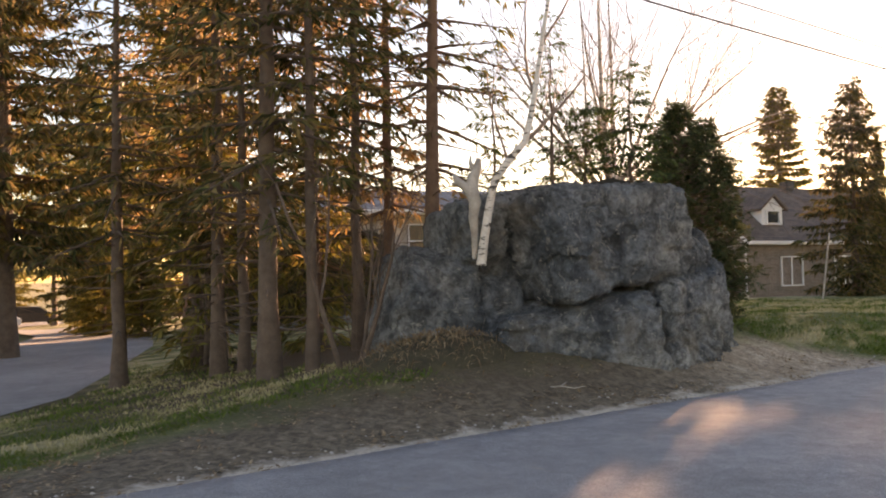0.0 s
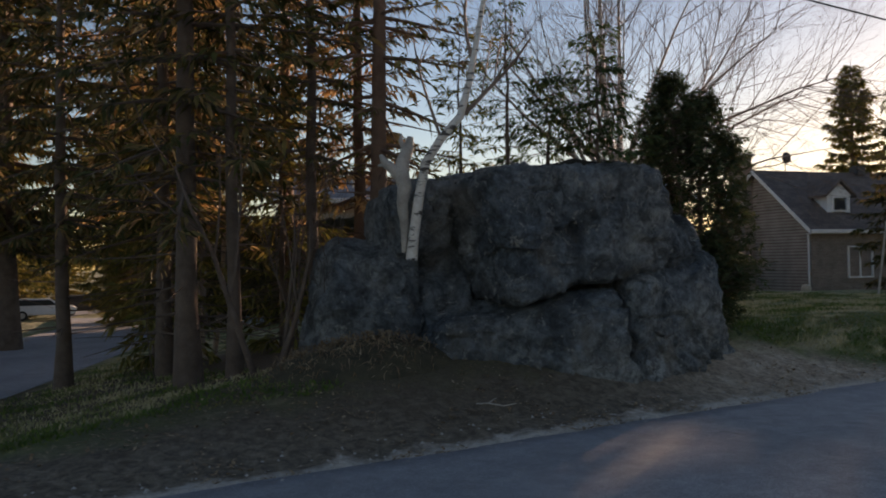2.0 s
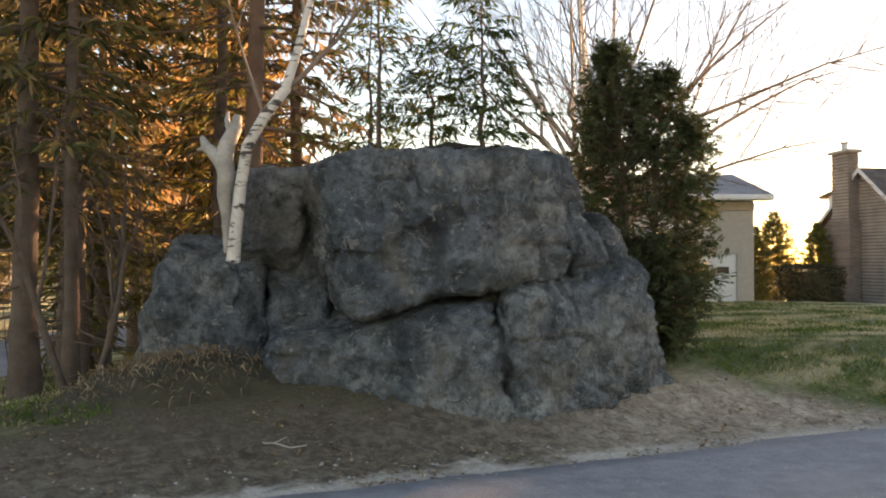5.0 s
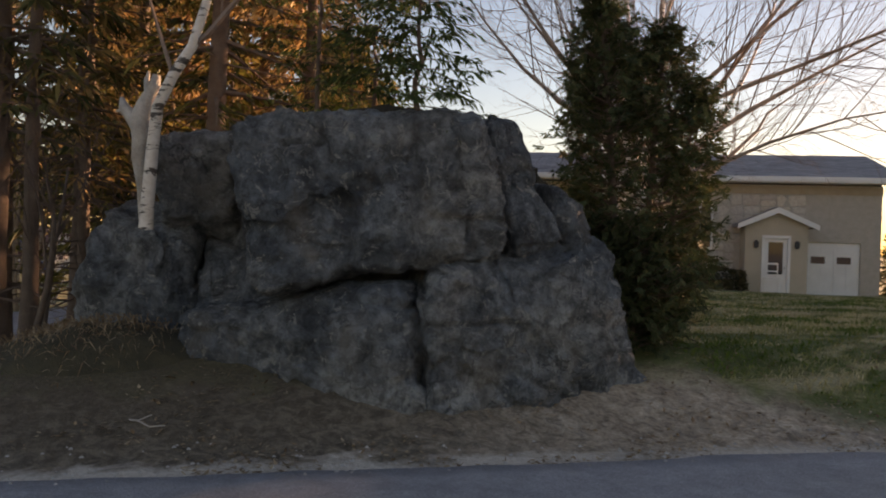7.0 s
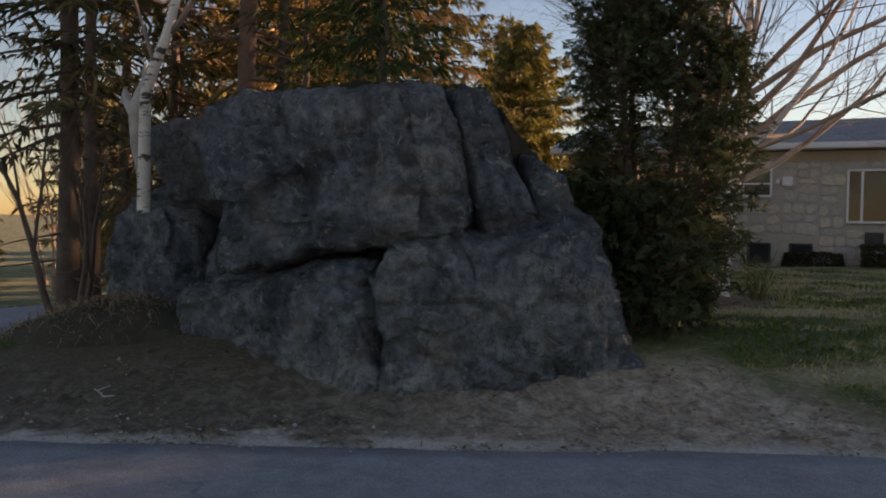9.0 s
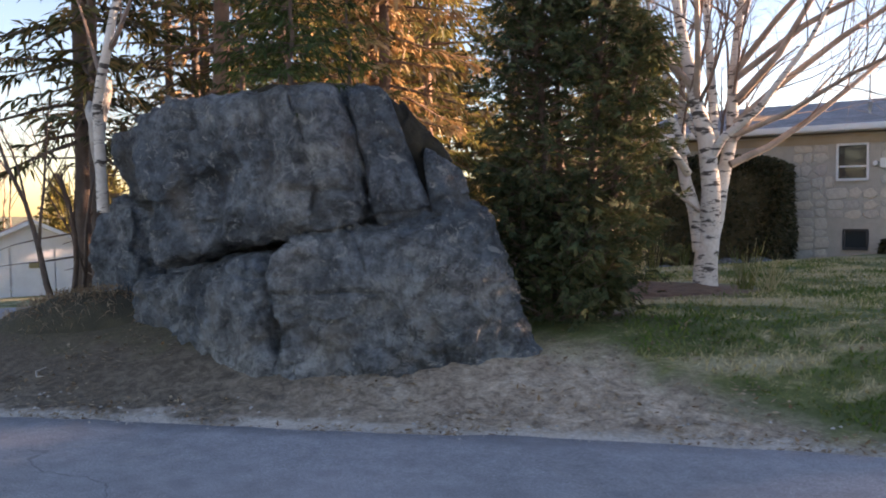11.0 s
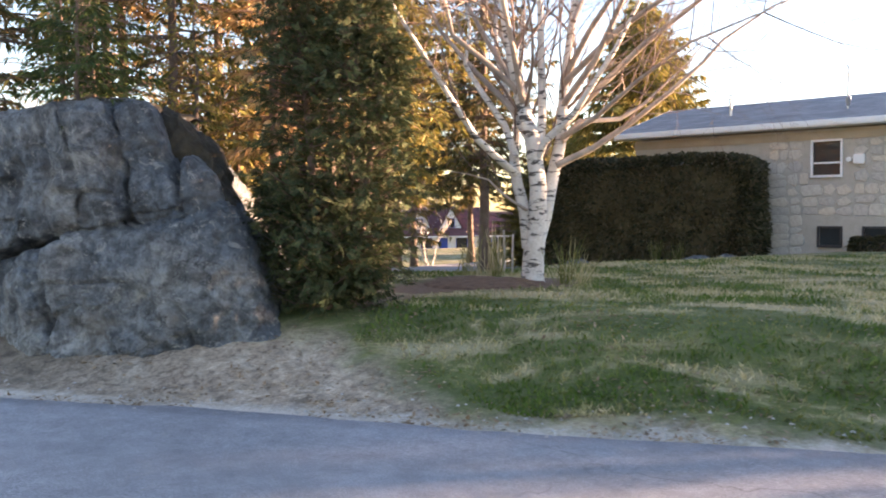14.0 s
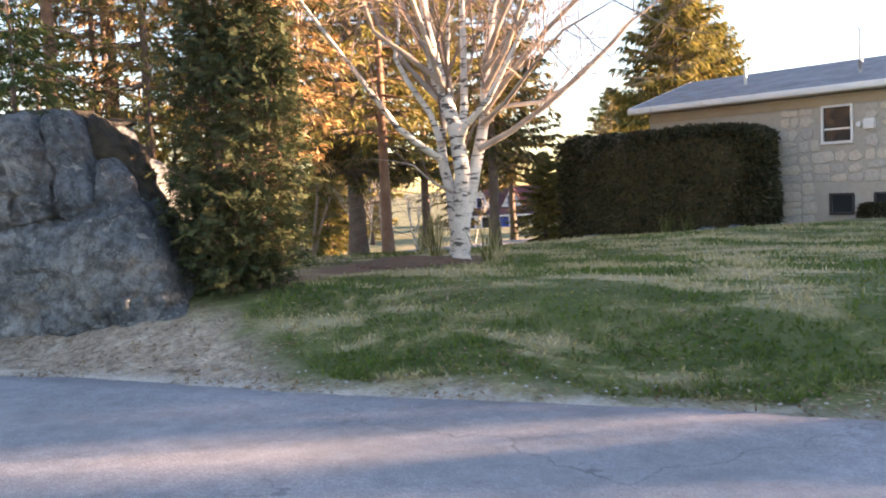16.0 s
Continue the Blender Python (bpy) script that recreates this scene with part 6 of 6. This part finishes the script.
def far_house():
    h = thing("white_house", (-67.0, 62.0, -3.6), "distant white house with a red roof and two gabled dormers", "house", turn=52)
    L, W, E, R = 9.5, 8.0, 2.7, 5.6
    part("wall", boxes((0, L, 0, W, 0, E)), WHITE, h)
    for x in (0, L - 0.2):
        part("gable_wall", prism([(0, E), (W, E), (W / 2, R - 0.2)], x, x + 0.2), WHITE, h)
    gable_roof(h, 0, L, 0, W, E, R, RED_ROOF, 0.5)
    for x in (1.8, 5.4):
        d = part("dormer", prism([(x, 3.2), (x + 2.4, 3.2), (x + 1.2, 5.5)], 0.7, 3.5, "y"), WHITE, h, "white gabled dormer")
        part("dormer_roof", prism([(x - 0.25, 3.0), (x + 1.2, 5.6), (x + 2.65, 3.0), (x + 2.65, 3.2), (x + 1.2, 5.85), (x - 0.25, 3.2)], 0.5, 3.6, "y"), RED_ROOF, d)
        pane_window("dormer_window", h, x + 0.85, x + 1.55, 3.3, 4.3, 0.6, kind=BLUE)
    for x in (1.0, 3.2, 7.2):
        pane_window("window", h, x, x + 1.2, 0.9, 2.1, -0.08, kind=BLUE)
    part("front_door", boxes((5.2, 6.2, -0.1, -0.01, 0.1, 2.2)), BLUE, h, "blue front door")
    part("porch_rail", boxes((0, 9, -1.6, -1.5, 0.9, 1.0), (0, 9, -1.6, -1.5, 0.2, 0.3), *[(i * 0.9, i * 0.9 + 0.08, -1.6, -1.5, 0, 1.0) for i in range(11)]), WHITE, h)
    w = part("wing", boxes((L, L + 5.5, 1.0, W, 0, 2.6)), WHITE, h, "lower side wing")
    part("wing_gable", prism([(1.0, 2.6), (W, 2.6), (W / 2 + 0.5, 4.9)], L + 5.3, L + 5.5), WHITE, w)
    gable_roof(w, L, L + 5.5, 1.0, W, 2.6, 5.0, RED_ROOF, 0.4)
    for x in (L + 0.8, L + 2.3, L + 3.8):
        pane_window("window", h, x, x + 0.9, 0.8, 2.1, 0.92, kind=BLUE)


far_house()


def parked_car(x, y, turn, label, paint):
    z = ground_z(x, y)
    e = thing("parked_car", (x, y, z), label, "car", "parked cars", turn=turn)
    side = [(-2.1, 0.35), (2.05, 0.35), (2.15, 0.62), (2.0, 0.9), (1.15, 1.0), (0.45, 1.48), (-1.75, 1.52), (-2.12, 1.0)]
    bm = prism(side, -0.85, 0.85, "y")
    bmesh.ops.bevel(bm, geom=list(bm.edges), offset=0.07, segments=2, affect="EDGES", clamp_overlap=True)
    b = part("body", bm, paint, e, smooth_shade=False)
    for s in (-1, 1):
        part("side_glass", prism([(-1.7, 1.02), (0.95, 1.02), (0.42, 1.4), (-1.6, 1.43)], s * 0.856 - 0.006, s * 0.856 + 0.006, "y"), GLASS, b)
    part("windscreen", prism([(1.18, 1.0), (0.5, 1.46), (0.52, 1.48), (1.21, 1.02)], -0.72, 0.72, "y"), GLASS, b)
    part("headlight", boxes((2.02, 2.14, 0.5, 0.8, 0.62, 0.78), bevel=0.02), WHITE, b)
    part("headlight", boxes((2.02, 2.14, -0.8, -0.5, 0.62, 0.78), bevel=0.02), WHITE, b)
    for wx in (-1.3, 1.35):
        for wy in (-0.78, 0.78):
            bm = bmesh.new()
            m = Matrix.Translation((wx, wy, 0.33)) @ Matrix.Rotation(radians(90), 4, "X")
            bmesh.ops.create_cone(bm, cap_ends=True, segments=20, radius1=0.33, radius2=0.33, depth=0.2, matrix=m)
            w = part("wheel", bm, RUBBER, e)
            bm = bmesh.new()
            bmesh.ops.create_cone(bm, cap_ends=True, segments=14, radius1=0.2, radius2=0.2, depth=0.215, matrix=m)
            part("rim", bm, METAL, w)


parked_car(-31.0, 57.5, 28, "silver estate car parked beyond the side road", SILVER)
parked_car(-30.5, 63.0, 28, "dark car parked behind the silver one", DARK)


def wires():
    for v, z, r in ((7.5, 5.62, 0.014), (6.75, 5.6, 0.009)):
        e = thing("overhead_wire", at(5, v, z), "black overhead utility wire running along the road", "wire", "overhead wires")
        t = Tubes()
        pts = [at(u - 5, 0.0) + Vector((0, 0, 0.0004 * (u - 20) ** 2 - 0.09)) for u in range(-40, 91, 5)]
        t.add(pts, [r] * len(pts), 5)
        part("cable", t.mesh(), RUBBER, e)


wires()


# ---- stones in the bungalow's front ----
def wall_stones():
    rng = random.Random(91)
    meshes = []
    for k in range(10):
        n = rng.choice((5, 6, 7, 8))
        ring = []
        for i in range(n):
            a = 6.283 * (i + rng.uniform(-0.25, 0.25)) / n
            c, s = math.cos(a), math.sin(a)
            q = 0.52 / max(abs(c), abs(s)) ** 0.8
            ring.append((q * c * rng.uniform(0.86, 1.0), q * s * rng.uniform(0.86, 1.0)))
        v = [(x, 0, z) for x, z in ring] + [(x * 0.9, -1, z * 0.86) for x, z in ring] + [(rng.uniform(-0.1, 0.1), -1.25, rng.uniform(-0.1, 0.1))]
        f = [(i, n + i, n + (i + 1) % n, (i + 1) % n)[::-1] for i in range(n)] + [(n + i, n + (i + 1) % n, 2 * n) for i in range(n)]
        me = bpy.data.meshes.new("stone")
        me.from_pydata(v, [], f)
        me.materials.append(STONE)
        me.update()
        meshes.append(me)
    cells = []

    def split(x0, x1, z0, z1):
        w, h = x1 - x0, z1 - z0
        if w < 0.75 and h < 0.42 and (w * h < 0.2 or rng.random() < 0.25):
            cells.append((x0, x1, z0, z1))
        elif w > h * rng.uniform(1.0, 1.9):
            k = x0 + w * rng.uniform(0.36, 0.64)
            split(x0, k, z0, z1)
            split(k, x1, z0, z1)
        else:
            k = z0 + h * rng.uniform(0.36, 0.64)
            split(x0, x1, z0, k)
            split(x0, x1, k, z1)

    split(-1.6, 6.95, 0.3, 3.72)
    for x0, x1, z0, z1 in cells:
        cx, cz, w, hgt = (x0 + x1) / 2, (z0 + z1) / 2, x1 - x0, z1 - z0
        clash = any(a - 0.08 < cx + w * 0.42 and b + 0.08 > cx - w * 0.42 and c - 0.1 < cz + hgt * 0.4 and d + 0.08 > cz - hgt * 0.4 for a, b, c, d in HOLES)
        if clash or 4.9 < cx < 6.85 and cz < 2.75:
            continue
        ob = new("stone", meshes[rng.randrange(10)])
        ob.parent = BUNGALOW
        ob.matrix_basis = Matrix.Translation((cx, -0.002, cz)) @ Matrix.Rotation(rng.uniform(-0.16, 0.16), 4, "Y") @ Matrix.Diagonal((w * 0.97, rng.uniform(0.012, 0.035), hgt * 0.97, 1))


wall_stones()
